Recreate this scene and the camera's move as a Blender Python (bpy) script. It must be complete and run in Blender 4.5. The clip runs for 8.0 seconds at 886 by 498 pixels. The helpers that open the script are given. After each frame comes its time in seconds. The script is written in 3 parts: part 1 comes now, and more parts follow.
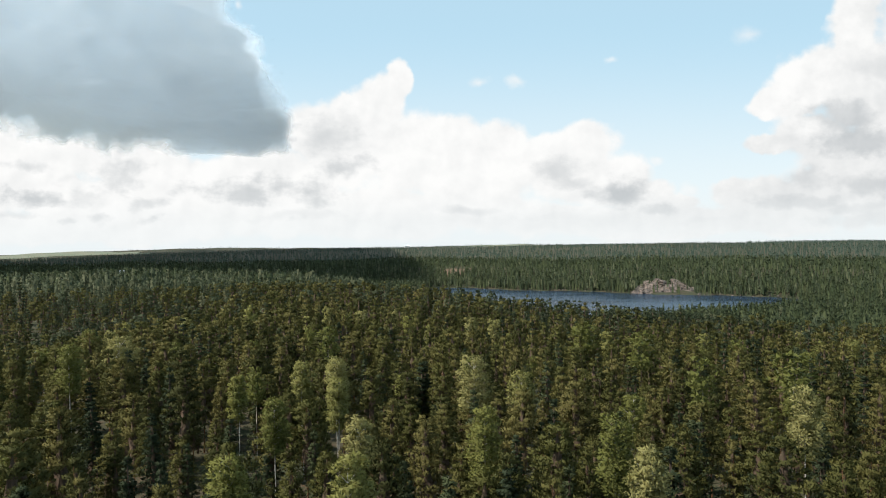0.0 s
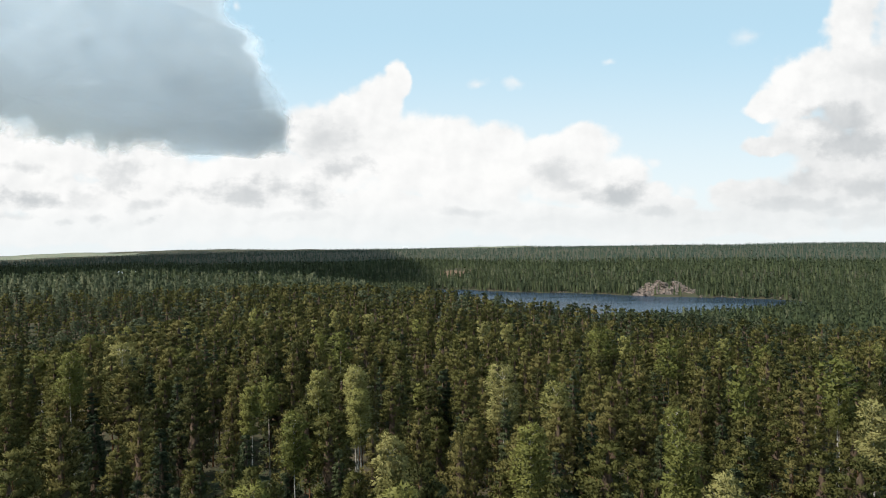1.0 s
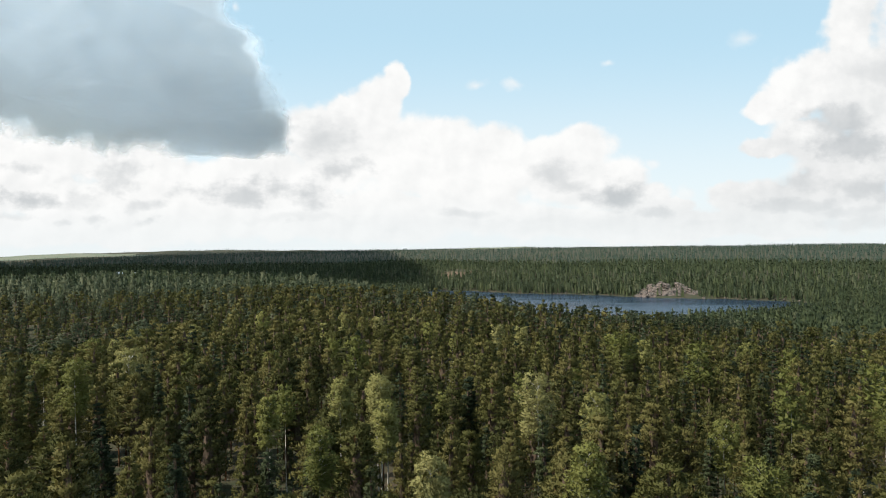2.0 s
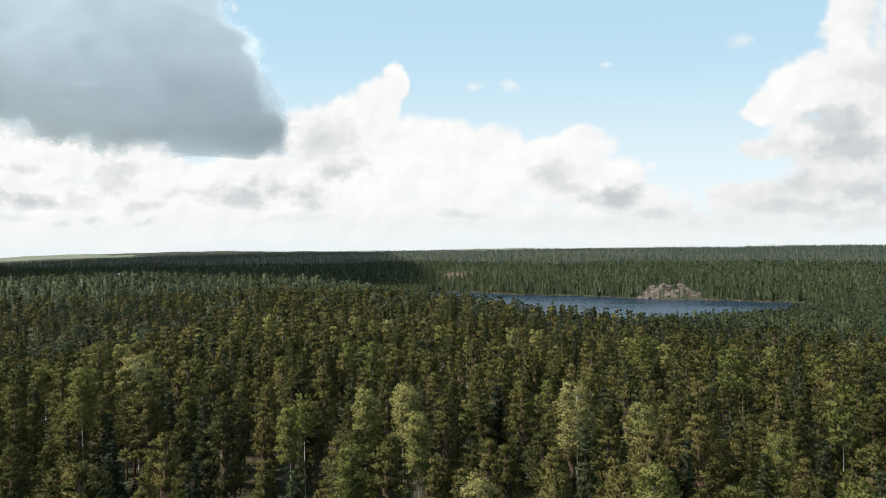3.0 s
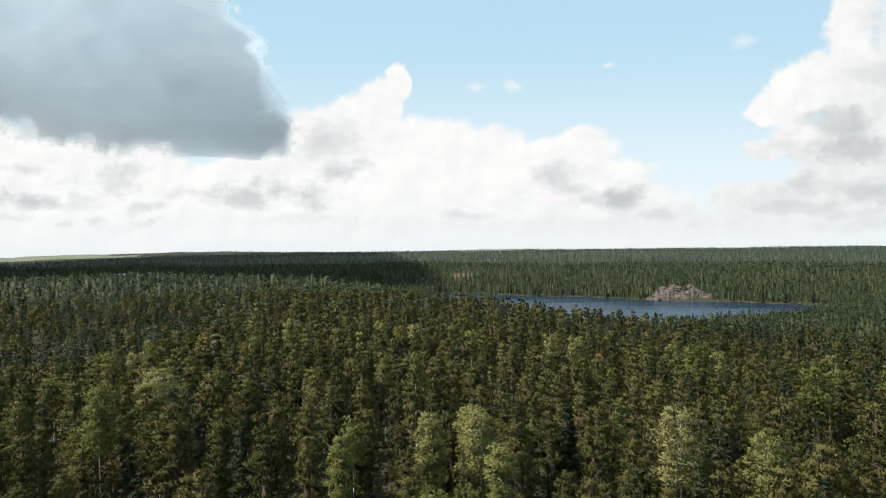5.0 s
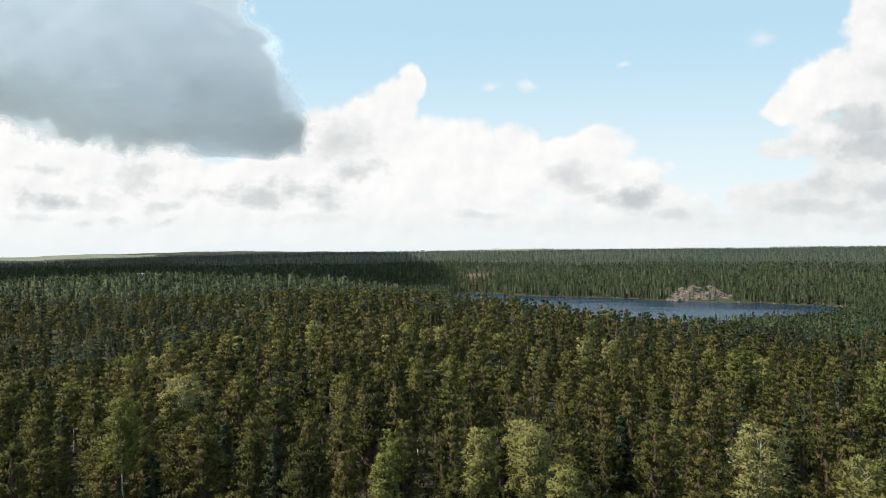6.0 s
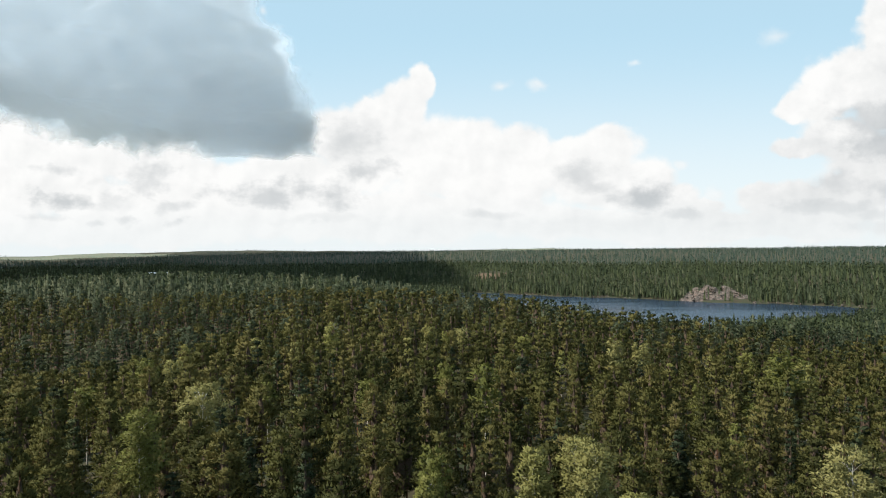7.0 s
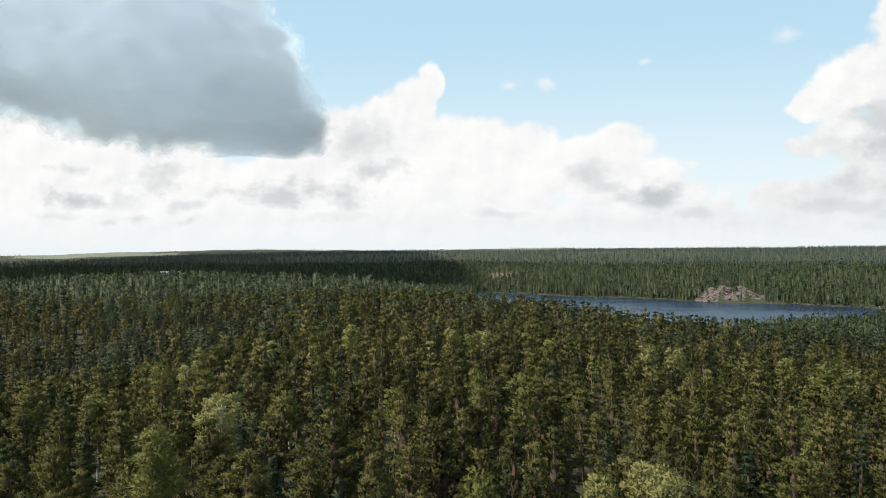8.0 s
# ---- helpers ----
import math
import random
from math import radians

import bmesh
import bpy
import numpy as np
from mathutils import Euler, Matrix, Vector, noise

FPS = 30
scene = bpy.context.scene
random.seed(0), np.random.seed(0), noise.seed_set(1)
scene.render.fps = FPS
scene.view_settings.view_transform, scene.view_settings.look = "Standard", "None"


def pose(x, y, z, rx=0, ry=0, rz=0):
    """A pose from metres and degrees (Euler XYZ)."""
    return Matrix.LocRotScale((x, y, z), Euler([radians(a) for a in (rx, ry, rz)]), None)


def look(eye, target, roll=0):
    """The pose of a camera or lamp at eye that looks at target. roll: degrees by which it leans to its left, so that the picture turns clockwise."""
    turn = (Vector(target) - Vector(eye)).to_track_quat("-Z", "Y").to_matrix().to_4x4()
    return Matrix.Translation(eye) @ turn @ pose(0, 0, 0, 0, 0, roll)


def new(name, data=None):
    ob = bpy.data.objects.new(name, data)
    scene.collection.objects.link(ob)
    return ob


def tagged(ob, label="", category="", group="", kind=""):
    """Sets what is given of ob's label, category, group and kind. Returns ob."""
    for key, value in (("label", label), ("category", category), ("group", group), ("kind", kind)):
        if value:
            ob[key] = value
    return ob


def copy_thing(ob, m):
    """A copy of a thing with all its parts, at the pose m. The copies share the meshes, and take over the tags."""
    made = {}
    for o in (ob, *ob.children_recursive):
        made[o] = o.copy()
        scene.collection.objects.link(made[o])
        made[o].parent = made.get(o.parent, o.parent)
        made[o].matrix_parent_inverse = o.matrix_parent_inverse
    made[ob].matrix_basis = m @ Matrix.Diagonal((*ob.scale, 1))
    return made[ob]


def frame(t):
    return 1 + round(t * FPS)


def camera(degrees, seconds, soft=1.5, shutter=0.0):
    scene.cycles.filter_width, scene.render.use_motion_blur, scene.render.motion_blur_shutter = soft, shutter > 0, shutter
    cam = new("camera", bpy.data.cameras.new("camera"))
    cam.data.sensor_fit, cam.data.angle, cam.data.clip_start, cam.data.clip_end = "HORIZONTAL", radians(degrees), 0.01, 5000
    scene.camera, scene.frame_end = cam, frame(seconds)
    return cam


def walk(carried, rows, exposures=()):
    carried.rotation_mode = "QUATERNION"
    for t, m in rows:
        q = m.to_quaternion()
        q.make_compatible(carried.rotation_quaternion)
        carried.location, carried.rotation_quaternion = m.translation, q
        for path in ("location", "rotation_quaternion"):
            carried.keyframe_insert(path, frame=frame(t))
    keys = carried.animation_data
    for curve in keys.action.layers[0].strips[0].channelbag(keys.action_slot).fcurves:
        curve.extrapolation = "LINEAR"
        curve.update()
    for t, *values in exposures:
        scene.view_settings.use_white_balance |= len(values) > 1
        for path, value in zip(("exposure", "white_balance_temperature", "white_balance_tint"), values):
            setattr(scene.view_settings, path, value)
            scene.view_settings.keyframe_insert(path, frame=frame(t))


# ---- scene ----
cam = camera(71.5, 8.0, soft=1.0)
# seconds, place (x, y, z), yaw, pitch, lean
ROWS = [
    (0.0, 0.22, 0.14, 70.76, -0.534, -0.858, 0.98),
    (0.5, -1.92, 3.29, 70.76, -0.615, -0.760, 0.95),
    (1.0, -4.08, 6.31, 70.77, -0.725, -0.706, 0.91),
    (1.5, -6.25, 9.24, 70.78, -0.783, -0.670, 0.88),
    (3.0, -12.74, 17.38, 70.81, -0.950, -0.511, 0.84),
    (3.5, -14.87, 20.26, 70.82, -0.990, -0.476, 0.83),
    (4.0, -17.00, 23.15, 70.83, -1.007, -0.466, 0.82),
    (4.5, -19.15, 26.19, 70.85, -1.044, -0.456, 0.80),
    (6.0, -25.11, 35.53, 70.79, 0.553, -0.443, 0.73),
    (6.5, -27.03, 38.51, 70.79, 0.984, -0.467, 0.71),
    (7.0, -29.02, 41.68, 70.82, 1.424, -0.482, 0.69),
    (7.5, -30.96, 45.05, 70.85, 1.876, -0.529, 0.67),
    (8.0, -32.91, 48.56, 70.85, 2.304, -0.535, 0.65),
]
walk(cam, [(t, pose(x, y, z, 90 + pitch, lean, yaw)) for t, x, y, z, yaw, pitch, lean in ROWS])

# ---- light ----
SUN_AZIMUTH, SUN_HEIGHT = radians(-104), radians(55)
sun = new("sun", bpy.data.lights.new("sun", "SUN"))
sun.data.energy, sun.data.angle, sun.data.color = 5.0, radians(0.6), (1.0, 0.93, 0.83)
to_sun = Vector((math.sin(SUN_AZIMUTH) * math.cos(SUN_HEIGHT), math.cos(SUN_AZIMUTH) * math.cos(SUN_HEIGHT), math.sin(SUN_HEIGHT)))
sun.matrix_world = look(to_sun * 100, (0, 0, 0))
scene.view_settings.exposure = 0.5


class Nodes:
    """Short hand for building node trees."""

    def __init__(self, tree):
        self.tree = tree
        tree.nodes.clear()

    def add(self, kind, *links, operation="", clamp=False, curve="", data_type="", feature="", attribute=""):
        n = self.tree.nodes.new(kind)
        if operation:
            n.operation = operation
        if clamp:
            n.use_clamp = True
        if curve:
            n.interpolation_type = curve
        if data_type:
            n.data_type = data_type
        if feature:
            n.feature = feature
        if attribute:
            n.attribute_name = attribute
        for slot, value in links:
            if isinstance(value, bpy.types.NodeSocket):
                self.tree.links.new(value, n.inputs[slot])
            else:
                n.inputs[slot].default_value = value
        return n

    def math(self, op, a, b=0.0, c=0.0, clamp=False):
        return self.add("ShaderNodeMath", (0, a), (1, b), (2, c), operation=op, clamp=clamp).outputs[0]

    def vec(self, op, a, b=(0, 0, 0), out=0):
        return self.add("ShaderNodeVectorMath", (0, a), (1, b), operation=op).outputs[out]

    def noise(self, where, scale, detail=5.0, rough=0.55, out=0):
        return self.add("ShaderNodeTexNoise", ("Vector", where), ("Scale", scale), ("Detail", detail), ("Roughness", rough)).outputs[out]

    def ramp(self, x, low, high, a=0.0, b=1.0):
        return self.add("ShaderNodeMapRange", ("Value", x), ("From Min", low), ("From Max", high), ("To Min", a), ("To Max", b), curve="SMOOTHSTEP").outputs[0]

    def mix(self, f, a, b):
        return self.add("ShaderNodeMix", (0, f), (6, a), (7, b), data_type="RGBA").outputs[2]


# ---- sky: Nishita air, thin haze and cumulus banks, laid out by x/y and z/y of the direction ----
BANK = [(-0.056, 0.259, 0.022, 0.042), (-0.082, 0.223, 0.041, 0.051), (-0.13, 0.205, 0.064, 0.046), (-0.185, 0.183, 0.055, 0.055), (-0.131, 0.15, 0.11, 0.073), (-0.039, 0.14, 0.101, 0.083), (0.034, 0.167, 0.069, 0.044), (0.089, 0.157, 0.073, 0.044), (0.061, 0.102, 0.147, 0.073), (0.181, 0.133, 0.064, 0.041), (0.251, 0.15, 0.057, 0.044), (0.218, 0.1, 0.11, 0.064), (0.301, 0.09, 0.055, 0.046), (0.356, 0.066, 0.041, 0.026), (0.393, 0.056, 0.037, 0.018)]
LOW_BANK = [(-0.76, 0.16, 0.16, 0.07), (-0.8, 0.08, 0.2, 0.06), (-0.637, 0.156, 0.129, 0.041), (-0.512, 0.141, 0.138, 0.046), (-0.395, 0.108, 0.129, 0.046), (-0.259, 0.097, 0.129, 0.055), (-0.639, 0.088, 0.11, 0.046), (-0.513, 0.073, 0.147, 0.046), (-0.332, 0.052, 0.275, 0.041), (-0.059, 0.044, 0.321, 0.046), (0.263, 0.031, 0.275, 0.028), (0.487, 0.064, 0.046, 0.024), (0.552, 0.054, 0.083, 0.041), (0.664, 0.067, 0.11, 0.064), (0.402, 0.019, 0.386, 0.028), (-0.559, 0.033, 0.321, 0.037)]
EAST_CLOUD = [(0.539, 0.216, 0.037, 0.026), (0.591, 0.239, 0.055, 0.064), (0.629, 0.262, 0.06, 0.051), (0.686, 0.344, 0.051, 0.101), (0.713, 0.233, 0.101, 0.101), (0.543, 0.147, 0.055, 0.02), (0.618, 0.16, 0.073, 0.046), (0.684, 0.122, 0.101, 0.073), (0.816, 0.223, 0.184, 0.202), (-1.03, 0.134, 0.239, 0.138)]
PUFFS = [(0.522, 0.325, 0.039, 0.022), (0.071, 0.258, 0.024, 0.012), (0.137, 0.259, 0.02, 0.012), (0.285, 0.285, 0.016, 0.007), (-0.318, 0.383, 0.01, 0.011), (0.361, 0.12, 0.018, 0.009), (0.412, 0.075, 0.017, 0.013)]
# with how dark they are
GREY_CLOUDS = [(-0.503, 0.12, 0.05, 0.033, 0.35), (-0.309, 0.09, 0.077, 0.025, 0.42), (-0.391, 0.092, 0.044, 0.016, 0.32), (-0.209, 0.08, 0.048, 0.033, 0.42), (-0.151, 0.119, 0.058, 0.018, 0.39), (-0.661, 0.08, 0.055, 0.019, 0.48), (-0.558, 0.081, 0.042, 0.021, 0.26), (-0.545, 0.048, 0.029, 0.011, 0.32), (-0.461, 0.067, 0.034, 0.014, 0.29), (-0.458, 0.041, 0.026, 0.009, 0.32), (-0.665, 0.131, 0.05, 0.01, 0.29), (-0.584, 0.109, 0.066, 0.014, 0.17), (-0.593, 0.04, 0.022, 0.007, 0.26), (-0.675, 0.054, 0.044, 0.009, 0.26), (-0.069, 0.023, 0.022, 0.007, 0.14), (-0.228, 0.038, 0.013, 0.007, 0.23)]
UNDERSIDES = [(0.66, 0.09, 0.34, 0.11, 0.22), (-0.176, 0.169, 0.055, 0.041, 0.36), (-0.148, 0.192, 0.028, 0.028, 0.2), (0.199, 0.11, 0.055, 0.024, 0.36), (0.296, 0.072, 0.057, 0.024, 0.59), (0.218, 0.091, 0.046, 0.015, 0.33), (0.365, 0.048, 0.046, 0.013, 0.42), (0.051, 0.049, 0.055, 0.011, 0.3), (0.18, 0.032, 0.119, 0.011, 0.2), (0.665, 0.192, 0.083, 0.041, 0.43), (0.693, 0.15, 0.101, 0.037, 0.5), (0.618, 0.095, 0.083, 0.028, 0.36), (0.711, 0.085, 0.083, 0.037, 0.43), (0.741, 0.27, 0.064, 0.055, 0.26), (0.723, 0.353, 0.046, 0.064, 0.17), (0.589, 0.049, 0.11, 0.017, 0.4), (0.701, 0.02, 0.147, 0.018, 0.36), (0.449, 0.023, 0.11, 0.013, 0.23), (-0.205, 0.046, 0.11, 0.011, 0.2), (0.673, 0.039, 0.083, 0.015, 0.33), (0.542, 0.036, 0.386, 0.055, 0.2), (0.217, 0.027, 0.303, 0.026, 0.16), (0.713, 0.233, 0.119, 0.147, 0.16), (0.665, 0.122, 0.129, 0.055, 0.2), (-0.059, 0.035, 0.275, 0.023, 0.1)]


def build_sky():
    world = bpy.data.worlds.new("sky")
    scene.world = world
    world.use_nodes = True
    k = Nodes(world.node_tree)
    air = k.add("ShaderNodeTexSky")
    air.sky_type, air.sun_disc = "NISHITA", False
    air.sun_elevation, air.sun_rotation = SUN_HEIGHT, SUN_AZIMUTH
    air.altitude, air.dust_density = 100.0, 1.5
    way = k.add("ShaderNodeTexCoord").outputs["Generated"]
    sep = k.add("ShaderNodeSeparateXYZ", (0, way))
    ahead = k.math("MAXIMUM", k.math("ABSOLUTE", sep.outputs[1]), 0.2)
    flat = k.add("ShaderNodeCombineXYZ", (0, k.math("DIVIDE", sep.outputs[0], ahead)), (1, k.math("DIVIDE", sep.outputs[2], ahead))).outputs[0]
    height = k.math("DIVIDE", sep.outputs[2], ahead)
    # wisps bend the outlines of the banks
    swirl = k.vec("SCALE", k.vec("SUBTRACT", k.noise(flat, 9.0, 6.0, 0.6, out=1), (0.5, 0.5, 0.5)))
    swirl.node.inputs["Scale"].default_value = 0.055
    bent = k.vec("ADD", flat, swirl)

    def field(blobs):
        top = None
        for u, v, ru, rv in blobs:
            d = k.vec("LENGTH", k.vec("MULTIPLY", k.vec("SUBTRACT", bent, (u, v, 0)), (1 / ru, 1 / rv, 0)), out=1)
            d = k.math("SUBTRACT", 1.0, d)
            top = d if top is None else k.math("SMOOTH_MAX", top, d, 0.25)
        return top

    def billow(shift):
        p = k.vec("ADD", flat, shift)
        big = k.noise(p, 10.0, 7.0, 0.50)
        cells = k.add("ShaderNodeTexVoronoi", ("Vector", k.vec("ADD", p, swirl)), ("Scale", 24.0), ("Detail", 2.0), feature="SMOOTH_F1")
        return k.math("SUBTRACT", big, k.math("MULTIPLY", cells.outputs["Distance"], 0.20))

    here = billow((0, 0, 0))
    lit = billow((-0.010, 0.012, 0))
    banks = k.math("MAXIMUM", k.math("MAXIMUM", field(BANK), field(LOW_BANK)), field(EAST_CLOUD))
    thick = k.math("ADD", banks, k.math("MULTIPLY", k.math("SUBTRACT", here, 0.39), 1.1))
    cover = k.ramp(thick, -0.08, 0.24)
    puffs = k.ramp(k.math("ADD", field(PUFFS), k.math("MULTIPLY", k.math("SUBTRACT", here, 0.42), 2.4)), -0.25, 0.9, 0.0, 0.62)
    # far and overhead, scattered cloud goes on by chance
    around = k.ramp(k.noise(way, 3.2, 6.0, 0.6), 0.52, 0.62)
    outside = k.math("MAXIMUM", k.ramp(height, 0.5, 0.8), k.ramp(k.math("ABSOLUTE", k.math("DIVIDE", sep.outputs[0], ahead)), 1.05, 1.3))
    cover = k.math("MAXIMUM", k.math("MAXIMUM", cover, puffs), k.math("MULTIPLY", around, outside))
    torn = k.math("MULTIPLY", k.math("SUBTRACT", k.noise(k.vec("MULTIPLY", flat, (1, 1.4, 1)), 17.0, 6.0, 0.6), 0.5), 4.2)
    shade = None
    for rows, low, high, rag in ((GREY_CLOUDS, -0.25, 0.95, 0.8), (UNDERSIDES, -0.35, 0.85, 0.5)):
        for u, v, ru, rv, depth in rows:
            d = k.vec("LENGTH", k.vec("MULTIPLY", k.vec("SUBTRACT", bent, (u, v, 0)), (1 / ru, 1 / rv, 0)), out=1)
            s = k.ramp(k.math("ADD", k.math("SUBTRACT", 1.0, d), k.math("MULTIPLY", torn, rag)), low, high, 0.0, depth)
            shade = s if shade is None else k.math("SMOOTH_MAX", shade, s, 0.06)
    relief = k.math("MULTIPLY", k.math("SUBTRACT", lit, here), 0.55)
    grey = k.math("ADD", shade, k.math("MAXIMUM", relief, -0.05), clamp=True)
    cloud = k.mix(grey, (0.985, 0.985, 0.975, 1), (0.24, 0.29, 0.33, 1))
    # air: haze whitens the blue, most of all near the horizon
    haze = k.ramp(height, 0.42, 0.0, 0.75, 0.95)
    veil = k.mix(k.ramp(height, 0.36, 0.02), (0.60, 0.88, 1.04, 1), (0.88, 0.97, 1.0, 1))
    blue = k.vec("SCALE", air.outputs[0])
    blue.node.inputs["Scale"].default_value = 0.10
    clear = k.mix(haze, blue, veil)
    colour = k.mix(cover, clear, cloud)
    mist = k.ramp(height, 0.09, 0.0, 0.0, 0.6)
    colour = k.mix(mist, colour, (0.86, 0.90, 0.91, 1))
    back = k.add("ShaderNodeBackground", ("Color", colour), ("Strength", 0.71))
    k.add("ShaderNodeOutputWorld", (0, back.outputs[0]))


build_sky()


# ---- materials ----
def material(name):
    m = bpy.data.materials.new(name)
    m.use_nodes = True
    return m, Nodes(m.node_tree)


def foliage(name, dark, mid, light, through_light=0.3, rough=0.6):
    m, k = material(name)
    tint = k.add("ShaderNodeAttribute", attribute="tint").outputs["Fac"]
    per_tree = k.math("FRACT", k.math("ADD", tint, k.add("ShaderNodeObjectInfo").outputs["Random"]))
    leaf = k.add("ShaderNodeNewGeometry").outputs["Random Per Island"]
    where = k.add("ShaderNodeTexCoord").outputs["Object"]
    patch = k.noise(where, 0.7, 3.0)
    tone = k.math("ADD", k.math("MULTIPLY", per_tree, 0.85), k.math("ADD", k.math("MULTIPLY", leaf, 0.15), k.math("MULTIPLY", k.math("SUBTRACT", patch, 0.5), 0.25)))
    r = k.add("ShaderNodeValToRGB", (0, tone))
    r.color_ramp.elements[0].color, r.color_ramp.elements[1].color = (*dark, 1), (*light, 1)
    r.color_ramp.elements[0].position, r.color_ramp.elements[1].position = 0.05, 0.95
    e = r.color_ramp.elements.new(0.5)
    e.color = (*mid, 1)
    body = k.add("ShaderNodeBsdfPrincipled", ("Base Color", r.outputs[0]), ("Roughness", rough), ("Specular IOR Level", 0.06))
    glow = k.add("ShaderNodeBsdfTranslucent", ("Color", r.outputs[0]))
    both = k.add("ShaderNodeMixShader", (0, through_light), (1, body.outputs[0]), (2, glow.outputs[0]))
    k.add("ShaderNodeOutputMaterial", (0, both.outputs[0]))
    return m


def rough_stuff(name, colours, scales, rough=0.9, bump=0.3, bump_size=1.0, coords="Object"):
    """A dull surface mixed of three colours at two sizes of patch, with relief."""
    m, k = material(name)
    where = k.add("ShaderNodeTexCoord").outputs[coords]
    big, small = k.noise(where, scales[0], 4.0, 0.6), k.noise(where, scales[1], 6.0, 0.65)
    c = k.mix(k.ramp(big, 0.38, 0.62), (*colours[0], 1), (*colours[1], 1))
    c = k.mix(k.ramp(small, 0.45, 0.7), c, (*colours[2], 1))
    relief = k.add("ShaderNodeBump", ("Height", small), ("Strength", bump), ("Distance", bump_size))
    b = k.add("ShaderNodeBsdfPrincipled", ("Base Color", c), ("Roughness", rough), ("Specular IOR Level", 0.2), ("Normal", relief.outputs[0]))
    k.add("ShaderNodeOutputMaterial", (0, b.outputs[0]))
    return m


PINE_NEEDLES = foliage("pine_needles", (0.038, 0.042, 0.015), (0.072, 0.074, 0.023), (0.118, 0.106, 0.038), 0.26)
SPRUCE_NEEDLES = foliage("spruce_needles", (0.022, 0.032, 0.017), (0.036, 0.048, 0.025), (0.058, 0.070, 0.032), 0.2)
BIRCH_LEAVES = foliage("birch_leaves", (0.090, 0.100, 0.028), (0.155, 0.160, 0.047), (0.235, 0.222, 0.090), 0.35, 0.5)
# aerial haze put into the colour: bluer, greyer needles for the horizon forest
HAZED_LEAVES = foliage("far_leaves", (0.036, 0.058, 0.047), (0.046, 0.069, 0.054), (0.060, 0.082, 0.060), 0.25)
# birch leaves of distant stands, greyer and darker than the near ones
FAR_BIRCH_LEAVES = foliage("pale_birch_leaves", (0.042, 0.056, 0.033), (0.062, 0.078, 0.045), (0.104, 0.114, 0.066), 0.3)
MIXED_NEEDLES = foliage("mixed_needles", (0.026, 0.038, 0.020), (0.040, 0.054, 0.026), (0.064, 0.078, 0.038), 0.25)
# twig brown, with the shade of the crowns' gaps put into it
TWIG_SHADE = rough_stuff("shaded_twigs", [(0.066, 0.046, 0.033), (0.048, 0.038, 0.024), (0.090, 0.058, 0.040)], (0.8, 5.0), bump=0.5, bump_size=0.1)
PINE_BARK = rough_stuff("pine_bark", [(0.16, 0.075, 0.035), (0.10, 0.060, 0.040), (0.23, 0.11, 0.05)], (0.6, 6.0), bump=0.5, bump_size=0.05)
GREY_BARK = rough_stuff("grey_bark", [(0.075, 0.06, 0.05), (0.10, 0.085, 0.07), (0.05, 0.045, 0.04)], (0.8, 6.0), bump=0.5, bump_size=0.05)
BIRCH_BARK = rough_stuff("birch_bark", [(0.55, 0.53, 0.48), (0.45, 0.42, 0.38), (0.10, 0.09, 0.08)], (0.9, 4.0), bump=0.3, bump_size=0.03)
FOREST_FLOOR = rough_stuff("forest_floor", [(0.040, 0.036, 0.020), (0.024, 0.034, 0.016), (0.070, 0.052, 0.034)], (0.05, 0.6), bump=0.6, bump_size=0.6)
CLEARCUT = rough_stuff("clearcut_soil", [(0.125, 0.080, 0.055), (0.095, 0.066, 0.045), (0.060, 0.064, 0.032)], (0.05, 0.4), bump=0.4, bump_size=0.5)
FIELD = rough_stuff("pale_field", [(0.13, 0.14, 0.10), (0.09, 0.12, 0.08), (0.18, 0.16, 0.12)], (0.006, 0.05), bump=0.2, bump_size=0.5)


def granite_material():
    m, k = material("granite")
    where = k.add("ShaderNodeNewGeometry").outputs["Position"]
    warped = k.vec("ADD", where, k.vec("MULTIPLY", k.noise(where, 0.25, 3.0, out=1), (5, 5, 5)))
    cracks = k.add("ShaderNodeTexVoronoi", ("Vector", k.vec("MULTIPLY", warped, (1, 1, 2.2))), ("Scale", 0.16), feature="DISTANCE_TO_EDGE").outputs["Distance"]
    big, small = k.noise(where, 0.12, 4.0, 0.6), k.noise(where, 0.9, 5.0, 0.65)
    c = k.mix(k.ramp(big, 0.36, 0.64), (0.24, 0.175, 0.15, 1), (0.14, 0.115, 0.10, 1))
    c = k.mix(k.ramp(small, 0.46, 0.66), c, (0.070, 0.072, 0.055, 1))
    c = k.mix(k.ramp(cracks, 0.12, 0.0), c, (0.030, 0.028, 0.020, 1))
    high = k.math("ADD", k.math("MULTIPLY", small, 0.5), k.ramp(cracks, 0.0, 0.25))
    relief = k.add("ShaderNodeBump", ("Height", high), ("Strength", 0.9), ("Distance", 1.5))
    b = k.add("ShaderNodeBsdfPrincipled", ("Base Color", c), ("Roughness", 0.9), ("Normal", relief.outputs[0]))
    k.add("ShaderNodeOutputMaterial", (0, b.outputs[0]))
    return m


GRANITE = granite_material()
WHITE_WALL = rough_stuff("white_render", [(0.78, 0.78, 0.76), (0.70, 0.70, 0.68), (0.62, 0.61, 0.58)], (0.2, 2.0), bump=0.1)
ROOF_METAL = rough_stuff("pale_roof", [(0.62, 0.64, 0.66), (0.55, 0.57, 0.60), (0.48, 0.50, 0.52)], (0.2, 2.0), rough=0.5, bump=0.1)
GLASS_DARK = rough_stuff("window_glass", [(0.03, 0.04, 0.05), (0.03, 0.04, 0.05), (0.04, 0.05, 0.06)], (0.5, 2.0), rough=0.1, bump=0.0)


